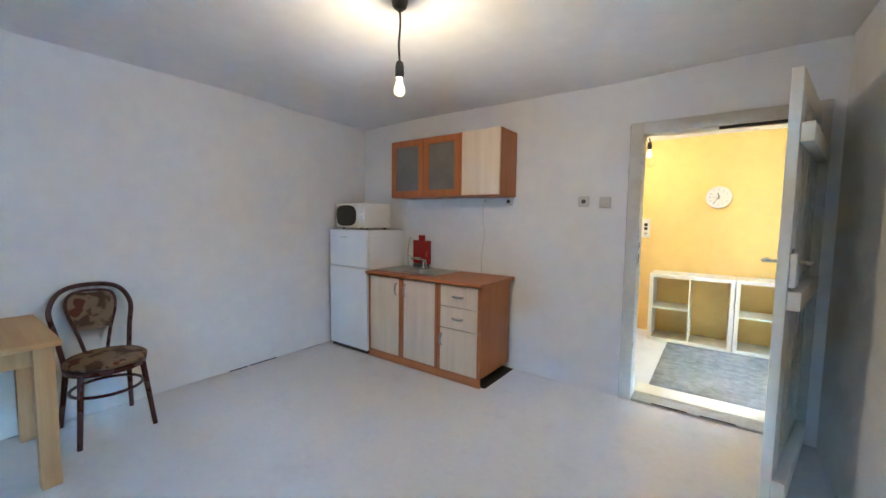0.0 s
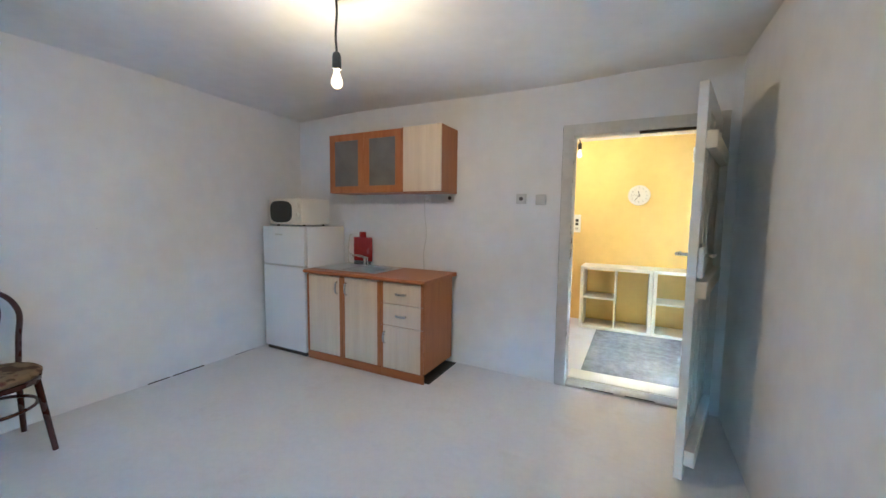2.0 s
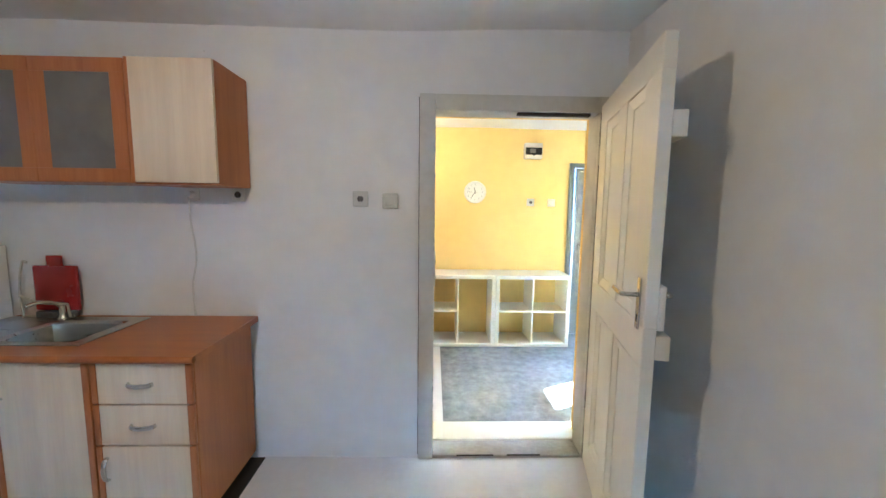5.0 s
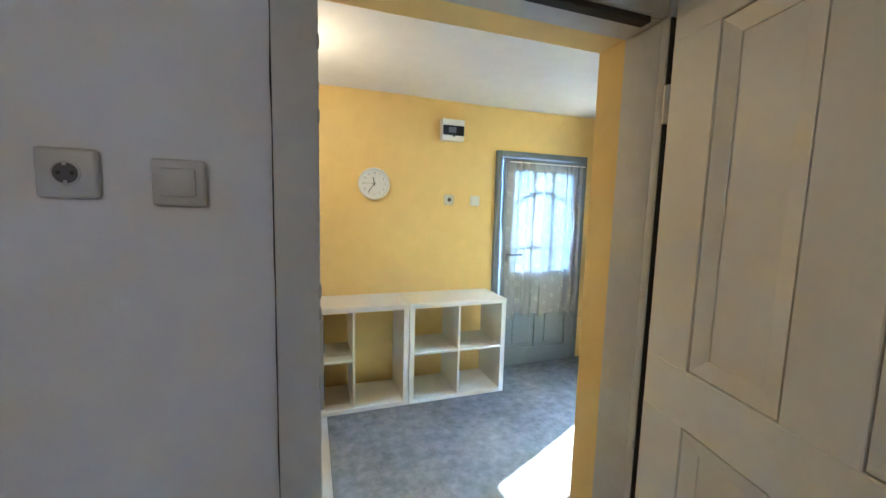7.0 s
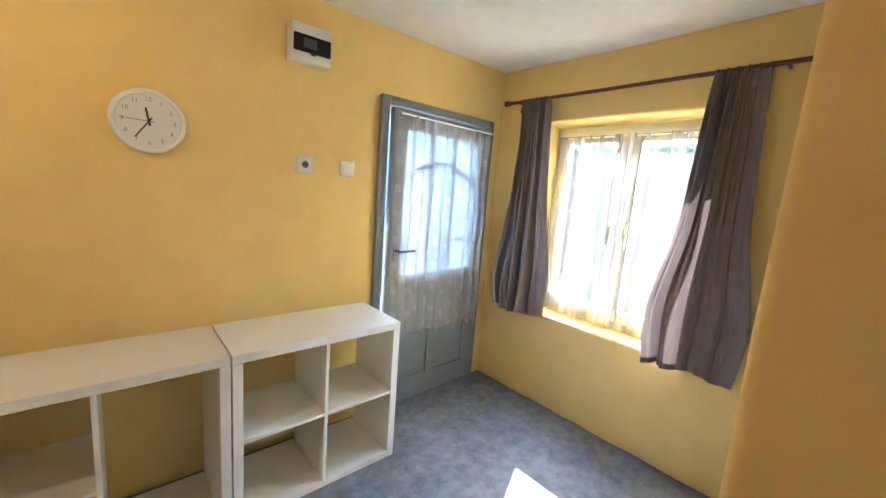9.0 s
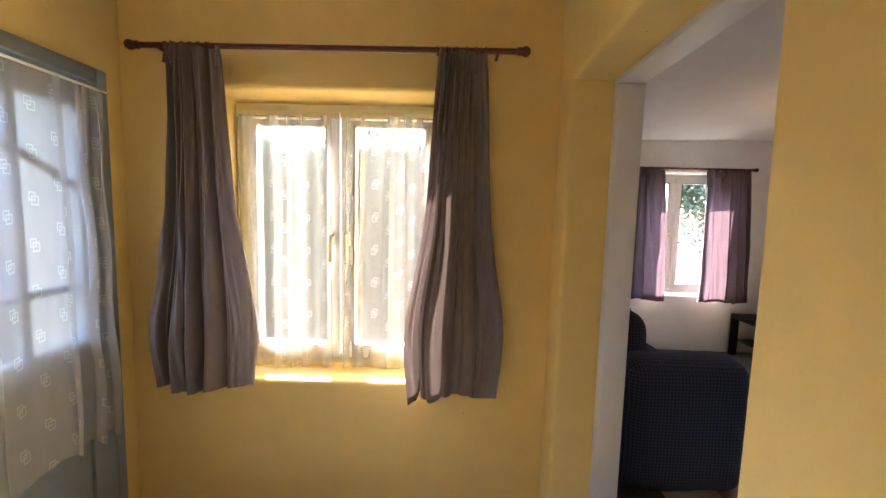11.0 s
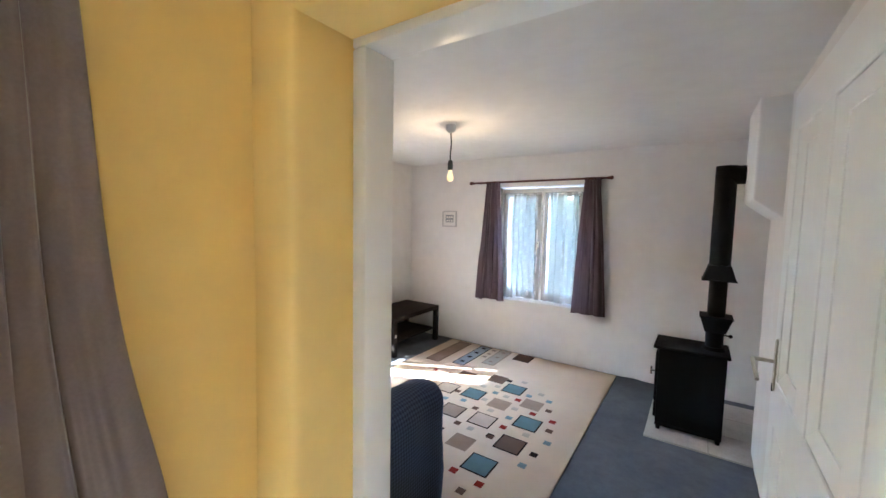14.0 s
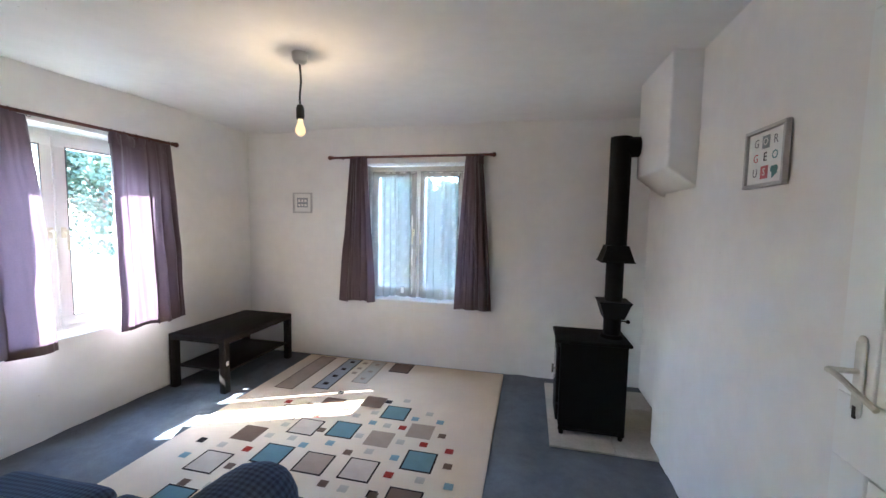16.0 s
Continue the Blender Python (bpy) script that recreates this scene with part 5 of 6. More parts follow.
part("apron", box(TX0 + 0.055, TY0 + 0.106, 0.63, TX0 + 0.077, TY1 - 0.101, 0.721, 0.002), PINE_Z, table)

# chair: local -y is the front
chair = thing("bentwood_chair", pose(-2.985, 0.79, 0, 0, 0, 92), "dark red-brown bentwood chair with landscape upholstery", "chair")
part("seat", lathe([(0.0, 0.435), (0.19, 0.435), (0.206, 0.445), (0.208, 0.462), (0.19, 0.478), (0.10, 0.486), (0.0, 0.487)], 36), SEATCLOTH, chair, "padded round seat in tan landscape cloth")
part("seat_ring", lathe([(0.17, 0.405), (0.20, 0.405), (0.204, 0.434), (0.17, 0.434)], 36), BENTWOOD, chair)
outer = smooth_line([(-0.165, 0.165, 0.43), (-0.185, 0.20, 0.60), (-0.205, 0.235, 0.76), (-0.14, 0.26, 0.875), (0, 0.268, 0.905), (0.14, 0.26, 0.875), (0.205, 0.235, 0.76), (0.185, 0.20, 0.60), (0.165, 0.165, 0.43)], 6)
back = part("backrest_hoop", tube(outer, 0.0145, 10), BENTWOOD, chair)
inner_pts = [(-0.055, 0.185, 0.46), (-0.085, 0.215, 0.60), (-0.125, 0.242, 0.76), (-0.10, 0.255, 0.845), (0, 0.26, 0.865), (0.10, 0.255, 0.845), (0.125, 0.242, 0.76), (0.085, 0.215, 0.60), (0.055, 0.185, 0.46)]
part("inner_hoop", tube(smooth_line(inner_pts, 6), 0.0105, 8), BENTWOOD, back)
bb = bmesh.new()
cols_ = []
for i in range(11):
    z = 0.615 + 0.235 * i / 10
    hw = 0.085 + 0.036 * min(1.0, (z - 0.60) / 0.15) - 0.045 * max(0.0, (z - 0.79) / 0.06) ** 2
    y = 0.215 + (z - 0.60) * 0.18
    cols_.append([bb.verts.new((hw * s, y - 0.018 * (1 - s * s * 0.6), z)) for s in (-1, -0.5, 0, 0.5, 1)] + [bb.verts.new((hw * s, y + 0.012, z)) for s in (1, 0.5, 0, -0.5, -1)])
for a, c in zip(cols_, cols_[1:]):
    for k in range(10):
        bb.faces.new((a[k], a[(k + 1) % 10], c[(k + 1) % 10], c[k]))
bb.faces.new(cols_[0])
bb.faces.new(cols_[-1])
bmesh.ops.recalc_face_normals(bb, faces=bb.faces[:])
part("back_pad", bb, SEATCLOTH, back, "padded backrest in tan landscape cloth")
for x in (-1, 1):
    part("leg", rod((x * 0.15, -0.125, 0.42), (x * 0.185, -0.185, 0.0), 0.0165, 0.0135), BENTWOOD, chair)
    part("leg", rod((x * 0.155, 0.15, 0.43), (x * 0.185, 0.235, 0.0), 0.0165, 0.0135), BENTWOOD, chair)
part("leg_hoop", tube([(0.178 * math.cos(2 * math.pi * k / 32), 0.178 * math.sin(2 * math.pi * k / 32), 0.275) for k in range(32)], 0.0095, 8, closed=True), BENTWOOD, chair)

# hall -------------------------------------------------------------------


def cube_shelf(x0, x1, y0, y1, h, cells, label):
    """A thick-framed open shelf unit: cells lists the inner boards."""
    own = thing("shelf_unit", pose(0, 0, 0), label, "shelf", "open shelf units")
    t = 0.038
    part("side", box(x0, y0, 0.004, x0 + t, y1, h - t, 0.0015, 1), SHELF_WHITE, own)
    part("side", box(x1 - t, y0, 0.004, x1, y1, h - t, 0.0015, 1), SHELF_WHITE, own)
    part("top", box(x0, y0, h - t + 0.0005, x1, y1, h, 0.0015, 1), SHELF_WHITE, own)
    part("bottom", box(x0 + t, y0, 0.004, x1 - t, y1, t, 0.0015, 1), SHELF_WHITE, own)
    xm = (x0 + x1) / 2
    part("divider", box(xm - 0.008, y0 + 0.002, t, xm + 0.008, y1, h - t, 0.001, 1), SHELF_WHITE, own)
    for side in cells:
        a, c = (x0 + t, xm - 0.008) if side == "left" else (xm + 0.008, x1 - t)
        part("shelf", box(a, y0 + 0.002, h / 2 - 0.008, c, y1, h / 2 + 0.008, 0.001, 1), SHELF_WHITE, own)
    return own


cube_shelf(-0.480, 0.309, 5.07, 5.46, 0.775, ("left",), "white open shelf unit with one tall empty bay")
cube_shelf(0.315, 1.105, 5.07, 5.46, 0.775, ("left", "right"), "white open shelf unit with four empty bays")

clock = thing("wall_clock", pose(0.115, YH1 - 0.002, 1.655), "round white wall clock on a yellow wall", "clock")
b = lathe([(0.0, 0.0), (0.118, 0.0), (0.125, 0.012), (0.125, 0.032), (0.118, 0.038), (0.108, 0.036), (0.106, 0.026)], 44)
cm = pose(0, 0, 0, 90)
part("rim", merge(None, b, cm), WHITE_PLASTIC, clock)
face = part("dial", merge(None, lathe([(0.0, 0.024), (0.107, 0.024), (0.107, 0.0265), (0.0, 0.0265)], 44), cm), PAPER, clock)


def lettering(text, size, m, material, owner, name="numeral"):
    c = bpy.data.curves.new("txt", "FONT")
    c.body, c.size, c.align_x, c.align_y, c.extrude, c.resolution_u = text, size, "CENTER", "CENTER", 0.0004, 2
    tmp = bpy.data.objects.new("txt", c)
    me = bpy.data.meshes.new_from_object(tmp)
    me.name = name
    bpy.data.objects.remove(tmp)
    me.materials.append(material)
    ob = new(name, me)
    ob.parent = owner
    ob.matrix_basis = m
    return ob


for k in range(1, 13):
    a = math.pi / 2 - k * math.pi / 6
    lettering(str(k), 0.024, pose(0.085 * math.cos(a), -0.0272, 0.085 * math.sin(a), 90), INK["grey"], face)


def hand_of_clock(name, deg, length, width, y):
    a = radians(90 - deg)
    bm_ = box(-0.018, y, -width / 2, length, y + 0.0012, width / 2, 0.0004, 1)
    return part(name, merge(None, bm_, Matrix.Rotation(-a, 4, "Y")), INK["black"], clock)


hand_of_clock("hour_pointer", 350, 0.052, 0.007, -0.030)
hand_of_clock("minute_pointer", 215, 0.082, 0.005, -0.0315)
hand_of_clock("second_pointer", 272, 0.085, 0.002, -0.033)

fuse = thing("fuse_box", pose(0.755, YH1 - 0.001, 2.118), "white fuse box with a smoked dark door", "fuse box")
part("body", box(-0.098, -0.075, -0.085, 0.098, 0.0, 0.085, 0.006), WHITE_PLASTIC, fuse)
fd = part("smoked_door", box(-0.092, -0.084, -0.045, 0.092, -0.0745, 0.035, 0.004), BLACK_GLASS, fuse, "smoked dark flap")
part("switch_row", box(-0.045, -0.086, -0.025, 0.02, -0.0835, 0.02, 0.001), DARK_GREY, fd)
part("catch", box(-0.012, -0.089, -0.055, 0.012, -0.083, -0.04, 0.002), BLACK_PLASTIC, fd)
socket_plate(0.755, YH1 - 0.002, 1.549, -1, "wall_socket", "small white wall socket on the yellow wall", "socket", 0.085)
socket_plate(0.995, YH1 - 0.002, 1.547, -1, "light_switch", "small white rocker switch on the yellow wall", "switch", 0.085)

combo = thing("switch_panel", pose(-0.607, YH1 - 0.001, 1.29), "tall white wall panel with two black switches and a socket", "switch panel")
part("plate", box(-0.046, -0.03, -0.118, 0.046, 0.001, 0.118, 0.008, 3), WHITE_PLASTIC, combo)
for z in (0.042, -0.006):
    part("switch", box(-0.019, -0.036, z - 0.019, 0.019, -0.029, z + 0.019, 0.003), BLACK_PLASTIC, combo, "black rocker switch")
part("socket_well", rod((0, -0.0295, -0.066), (0, -0.032, -0.066), 0.0215, seg=22), GREY_PLASTIC, combo)
for s in (-1, 1):
    part("hole", rod((s * 0.0095, -0.031, -0.066), (s * 0.0095, -0.0328, -0.066), 0.0035, seg=10), CRACK, combo)
junction = thing("junction_cover", pose(-0.595, YH1 - 0.001, 2.09), "round junction cover painted over in yellow", "junction box")
part("cover", merge(None, lathe([(0.0, 0.0), (0.047, 0.0), (0.045, 0.008), (0.03, 0.013), (0.0, 0.014)], 26), pose(0, 0, 0, 90)), YELLOW_WALL, junction)
tagged(junction, category="junction box")

boiler = thing("water_heater", pose(-1.115, 5.29, 0), "white cylindrical water heater hung on the yellow wall", "water heater")
BR = 0.225
part("tank", lathe([(0.0, 1.752), (0.20, 1.752), (BR, 1.765), (BR, 2.27), (0.20, 2.30), (0.0, 2.315)], 48), ENAMEL, boiler)
part("base_cap", lathe([(0.0, 1.70), (0.10, 1.702), (0.14, 1.72), (0.155, 1.751), (0.0, 1.7515)], 32), GREY_PLASTIC, boiler)
part("tank_bracket", box(0.10, 0.12, 2.065, 0.275, 0.235, 2.105, 0.004), ENAMEL, boiler)
part("warning_light", rod((0.045, -0.222, 1.87), (0.045, -0.232, 1.87), 0.010), CHROME, boiler)
part("control_box", box(-0.06, -0.15, 1.715, 0.0, -0.09, 1.751, 0.004), BLACK_PLASTIC, boiler)
for x0, pts in ((0.08, [(0.08, 0.02, 1.70), (0.08, 0.02, 1.64), (0.115, 0.06, 1.57), (0.20, 0.12, 1.53), (0.17, 0.18, 1.505), (0.10, 0.215, 1.535), (0.07, 0.235, 1.55)]),
                (-0.06, [(-0.06, 0.02, 1.705), (-0.065, 0.05, 1.63), (-0.055, 0.12, 1.555), (0.0, 0.19, 1.525), (0.03, 0.235, 1.525)])):
    part("fitting", rod((x0, 0.02, 1.72), (x0, 0.02, 1.665), 0.016), HOSE, boiler)
    part("hose", tube(smooth_line(pts, 8), 0.0085, 8), HOSE, boiler, "braided water hose")
    e = pts[-1]
    part("wall_elbow", rod((e[0], 0.21, e[2]), (e[0], 0.236, e[2]), 0.02), HOSE, boiler)
part("valve", box(0.035, 0.005, 1.665, 0.07, 0.035, 1.69, 0.003), HOSE, boiler)

# living room --------------------------------------------------------------
hearth = thing("hearth_slab", pose(0, 0, 0), "mottled stone hearth slab under the stove", "hearth")
for i in range(2):
    for j in range(3):
        x0, y0 = 0.848 + 0.393 * i, 0.085 + 0.32 * j
        part("tile", box(x0, y0, 0.0, x0 + 0.390, y0 + 0.317, 0.014, 0.003, 1), TILE, hearth)

stove = thing("wood_stove", pose(0, 0, 0.014), "black cast iron wood stove with a square-flared flue", "stove")
SXa, SXb, SYa, SYb = 1.165, 1.575, 0.60, 0.905
part("body", box(SXa, SYa, 0.055, SXb, SYb, 0.618, 0.008), IRON, stove)
part("top_plate", box(SXa - 0.02, SYa - 0.02, 0.619, SXb + 0.035, SYb + 0.02, 0.642, 0.010, 3), IRON, stove)
part("skirt", box(SXa, SYb - 0.012, 0.03, SXb, SYb - 0.001, 0.056, 0.004), IRON, stove)
for x in (SXa + 0.022, SXb - 0.022):
    for y in (SYa + 0.022, SYb - 0.022):
        part("leg", rod((x, y, 0.0), (x, y, 0.056), 0.014, 0.02, 10), IRON, stove)
sd = part("door", box(SXb, SYa + 0.03, 0.20, SXb + 0.02, SYb - 0.03, 0.58, 0.006), IRON, stove)
part("door_glass", box(SXb + 0.0195, SYa + 0.07, 0.30, SXb + 0.022, SYb - 0.07, 0.53, 0.001), BLACK_GLASS, sd)
part("ash_door", box(SXb, SYa + 0.03, 0.08, SXb + 0.018, SYb - 0.03, 0.19, 0.006), IRON, stove)
hb = rod((SXb + 0.018, SYb - 0.045, 0.43), (SXb + 0.05, SYb - 0.045, 0.43), 0.006)
rod((SXb + 0.045, SYb - 0.045, 0.40), (SXb + 0.045, SYb - 0.045, 0.46), 0.007, bm=hb)
part("door_handle", hb, CHROME, sd, "small steel handle")
PX, PY = 1.243, 0.755


def square_flare(z0, r0, z1, r1, lip):
    b_ = bmesh.new()
    bmesh.ops.create_cone(b_, cap_ends=True, segments=4, radius1=r0 * 1.414, radius2=r1 * 1.414, depth=z1 - z0)
    b_.transform(Matrix.Translation((PX, PY, (z0 + z1) / 2)) @ Matrix.Rotation(radians(45), 4, "Z"))
    big, zl = (r0, z0) if r0 > r1 else (r1, z1)
    box(PX - big - lip, PY - big - lip, zl - 0.004, PX + big + lip, PY + big + lip, zl + 0.004, 0.001, 1, b_)
    return b_


part("flue_collar", rod((PX, PY, 0.642), (PX, PY, 0.665), 0.075, 0.068, 24), IRON, stove)
part("lower_flue", rod((PX, PY, 0.642), (PX, PY, 1.20), 0.055, seg=24), PIPE_IRON, stove)
part("lower_flare", square_flare(0.775, 0.062, 0.885, 0.095, 0.004), PIPE_IRON, stove)
part("upper_flare", square_flare(1.15, 0.098, 1.255, 0.066, 0.004), PIPE_IRON, stove)
part("upper_flue", rod((PX, PY, 1.20), (PX, PY, 1.95), 0.064, seg=28), PIPE_IRON, stove)
part("elbow", rod((PX - 0.0, PY, 1.887), (1.128, PY, 1.887), 0.064, seg=28), PIPE_IRON, stove)
dk = rod((PX + 0.0, PY, 0.755), (PX - 0.085, PY + 0.02, 0.755), 0.005)
ball((PX - 0.092, PY + 0.022, 0.755), 0.013, dk)
part("damper_knob", dk, IRON, stove)

low = thing("coffee_table", pose(0, 0, 0), "low black-brown coffee table with a lower shelf", "coffee table")
CX0, CX1, CY0, CY1, CH = 4.115, 4.655, 0.10, 0.965, 0.45
part("tabletop", box(CX0, CY0, CH - 0.05, CX1, CY1, CH, 0.002), TABLE_BLACK, low)
for x in (CX0, CX1 - 0.055):
    for y in (CY0, CY1 - 0.055):
        part("leg", box(x + 0.0005, y + 0.0005, 0.0, x + 0.0545, y + 0.0545, CH - 0.0505, 0.002), TABLE_BLACK, low)
part("lower_shelf", box(CX0 + 0.02, CY0 + 0.056, 0.155, CX1 - 0.02, CY1 - 0.056, 0.17, 0.001), TABLE_BLACK, low)
part("price_tag", box(CX0 - 0.001, CY1 - 0.04, 0.225, CX0 - 0.0002, CY1 - 0.015, 0.26), PAPER, low, "torn white sticker")


def soft_block(x0, y0, z0, x1, y1, z1, r, cuts=10, sag=0.012, seed=0):
    """An upholstered block under a loose cover: rounded, slightly crumpled, with a check-sized uv."""
    b_ = box(x0, y0, z0, x1, y1, z1, r, 5)
    bmesh.ops.subdivide_edges(b_, edges=[e for e in b_.edges if e.calc_length() > 0.12], cuts=cuts, use_grid_fill=True)
    b_.normal_update()
    for v in b_.verts:
        w = noise.noise(v.co * 5 + Vector((seed, 0, 0))) + 0.4 * noise.noise(v.co * 13)
        v.co += v.normal * sag * w
    uv = b_.loops.layers.uv.new("UVMap")
    b_.normal_update()
    for f in b_.faces:
        n = f.normal
        for lp in f.loops:
            c = lp.vert.co
            lp[uv].uv = (c.y, c.z) if abs(n.x) > max(abs(n.y), abs(n.z)) else ((c.x, c.z) if abs(n.y) > abs(n.z) else (c.x, c.y))
    return b_


sofa = thing("sofa", pose(0, 0, 0), "two-seat sofa under a dark blue gingham cover", "sofa")
part("base", soft_block(2.60, 2.52, 0.05, 3.64, 3.16, 0.34, 0.03, 8, 0.006, 1), CHECK, sofa)
for k in range(2):
    part("seat_cushion", soft_block(2.62 + 0.505 * k, 2.47, 0.34, 3.12 + 0.505 * k, 3.02, 0.49, 0.05, 10, 0.010, 2 + k), CHECK, sofa)
part("armrest", soft_block(2.375, 2.50, 0.02, 2.63, 3.17, 0.745, 0.115, 12, 0.010, 5), CHECK, sofa)
part("armrest", soft_block(3.612, 2.50, 0.02, 3.867, 3.17, 0.745, 0.115, 12, 0.010, 6), CHECK, sofa)
part("backrest", soft_block(2.56, 2.95, 0.30, 3.70, 3.22, 0.93, 0.10, 12, 0.012, 7), CHECK, sofa)


def picture(name, m, w, h, label):
    """A silver framed print: a card with a grid of small blocks in it."""
    own = thing(name, m, label, "picture")
    e = 0.014
    b_ = bmesh.new()
    box(-w / 2, -0.018, -h / 2, w / 2, 0, -h / 2 + e, 0.002, 1, b_)
    box(-w / 2, -0.018, h / 2 - e, w / 2, 0, h / 2, 0.002, 1, b_)
    box(-w / 2, -0.0178, -h / 2 + e, -w / 2 + e, 0, h / 2 - e, 0.002, 1, b_)
    box(w / 2 - e, -0.0178, -h / 2 + e, w / 2, 0, h / 2 - e, 0.002, 1, b_)
    part("frame", b_, SILVER, own)
    part("card", box(-w / 2 + e - 0.001, -0.008, -h / 2 + e - 0.001, w / 2 - e + 0.001, -0.002, h / 2 - e + 0.001), PAPER, own)
    return own


pic_w = picture("framed_print", pose(XC0 + 0.004, 1.888, 1.65, 0, 0, 90), 0.235, 0.208, "silver framed print with nine letter blocks")
cells = ["G", "O", "R", "G", "E", "O", "U", "S", ""]
for i, ch in enumerate(cells):
    cx, cz = -0.055 + 0.055 * (i % 3), 0.052 - 0.052 * (i // 3)
    ink = INK[("grey", "slate", "grey", "rose", "black", "teal", "grey", "rose", "teal")[i]]
    if i == 8:
        hb = rod((cx - 0.0085, -0.0085, cz + 0.006), (cx - 0.0085, -0.0095, cz + 0.006), 0.0115, seg=18)
        rod((cx + 0.0085, -0.0085, cz + 0.006), (cx + 0.0085, -0.0097, cz + 0.006), 0.0115, seg=18, bm=hb)
        tri = bmesh.new()
        bmesh.ops.create_cone(tri, cap_ends=True, segments=3, radius1=0.0205, radius2=0.0205, depth=0.001)
        merge(hb, tri, Matrix.Translation((cx, -0.009, cz - 0.007)) @ Matrix.Rotation(radians(90), 4, "X") @ Matrix.Rotation(radians(-30 - 60), 4, "Z"))
        part("heart", hb, ink, pic_w, "teal printed heart")
    elif i in (1, 7):
        part("colour_block", box(cx - 0.021, -0.0095, cz - 0.022, cx + 0.021, -0.0085, cz + 0.022), ink, pic_w)
        lettering(ch, 0.036, pose(cx, -0.0102, cz, 90), PAPER, pic_w, "letter")
    else:
        lettering(ch, 0.042, pose(cx, -0.0092, cz, 90), ink, pic_w, "letter")
pic_s = picture("framed_print", pose(4.06, YC0 + 0.004, 1.565, 0, 0, 180), 0.215, 0.205, "small silver framed print with a grey-blue block")
part("colour_block", box(-0.06, -0.0095, -0.045, 0.06, -0.0085, 0.05), INK["slate"], pic_s)
for x in (-0.035, 0.0, 0.035):
    part("bar", box(x - 0.012, -0.0105, 0.008, x + 0.012, -0.0098, 0.034), PAPER, pic_s)
    part("bar", box(x - 0.012, -0.0105, -0.034, x + 0.012, -0.0098, -0.012), PAPER, pic_s)

# the rug, with its woven squares
rug = thing("patterned_rug", pose(0, 0, 0), "beige wool rug with teal, brown and red woven squares", "rug")
part("wool_ground", box(1.99, -0.005, 0.0, 3.955, 2.90, 0.012, 0.004), RUG_BASE, rug)
SQ = {}


def rug_piece(x, y, w, d, colour, border="", lift=0.0):
    key = (round(w, 3), round(d, 3), colour)
    if border:
        rug_piece(x, y, w + 0.022, d + 0.022, border)
        lift = 0.0012
    if key not in SQ:
        ob = link_mesh("woven_square", box(-w / 2, -d / 2, -0.002, w / 2, d / 2, 0.0012, 0.0006, 1), RUG[colour])
        SQ[key] = ob.data
    else:
        ob = new("woven_square", SQ[key])
    ob.parent = rug
    ob.matrix_basis = pose(x, y, 0.012 + lift)


BIG = [(3.22, 0.90, "brown", ""), (2.92, 0.80, "brown", ""), (3.45, 1.09, "sand", "black"), (3.22, 1.24, "sand", "black"), (2.96, 1.21, "teal", "black"),
       (2.70, 0.915, "teal", "black"), (2.69, 1.25, "taupe", ""), (2.46, 1.10, "taupe", ""), (3.53, 1.40, "brown", ""), (3.24, 1.555, "teal", "black"),
       (2.96, 1.57, "taupe", "black"), (2.685, 1.56, "sand", "black"), (2.38, 1.405, "teal", "black"), (3.545, 1.705, "sand", "black"), (2.375, 1.735, "brown", "black"),
       (3.27, 1.88, "wine", "black"), (3.50, 2.0, "teal", "black"), (2.445, 2.05, "teal", "black"), (2.67, 1.905, "taupe", ""), (2.95, 1.92, "brown", "black"), (2.16, 2.52, "wine", "black"),
       (2.72, 2.30, "sand", "black"), (3.05, 2.28, "teal", "black"), (2.48, 2.52, "taupe", "")]
for x, y, c, e in BIG:
    rug_piece(x, y, 0.165, 0.165, c, e)
rug_piece(3.735, 0.40, 0.15, 0.72, "taupe", "brown")
rug_piece(3.445, 0.36, 0.125, 0.66, "slate", "black")
rug_piece(3.185, 0.265, 0.125, 0.48, "grey", "taupe")
rug_piece(2.935, 0.115, 0.17, 0.19, "brown", "black")
for y in (0.10, 0.28, 0.44, 0.60):
    rug_piece(3.445, y, 0.045, 0.045, "black", "", 0.0024)
for y in (0.10, 0.27, 0.43):
    rug_piece(3.185, y, 0.04, 0.04, "taupe", "", 0.0024)
SMALL = {"black": [(3.24, 0.72), (2.81, 0.77), (2.54, 1.72), (3.76, 1.54), (2.20, 1.75), (2.27, 2.59)],
         "red": [(3.55, 0.96), (3.07, 0.96), (3.23, 1.09), (2.59, 1.09), (2.40, 1.24), (2.51, 1.56), (2.23, 1.27), (3.42, 1.55), (2.36, 2.21), (2.55, 2.19)],
         "blue": [(2.54, 0.96), (2.81, 1.08), (2.97, 1.37), (3.12, 1.43), (2.53, 1.41), (2.17, 1.57), (3.73, 1.69), (2.36, 0.96), (2.22, 1.90)],
         "brown": [(2.31, 1.12), (3.10, 1.25), (2.82, 1.43), (2.21, 1.41), (2.82, 1.71), (3.40, 1.71), (3.53, 1.88), (3.37, 0.96), (2.53, 1.73), (2.42, 2.32)],
         "grey": [(2.96, 1.02), (2.85, 0.95), (2.68, 0.72), (2.46, 0.87), (2.70, 1.09), (2.55, 1.25), (2.83, 1.25), (3.23, 1.38), (3.37, 1.25), (3.39, 1.39),
                  (3.52, 1.22), (2.70, 1.39), (2.33, 1.56), (2.70, 1.72), (3.60, 1.55), (3.38, 1.87), (2.30, 2.38), (2.62, 2.42), (2.86, 2.12)]}
for c, places in SMALL.items():
    for x, y in places:
        rug_piece(x, y, 0.05, 0.05, c)
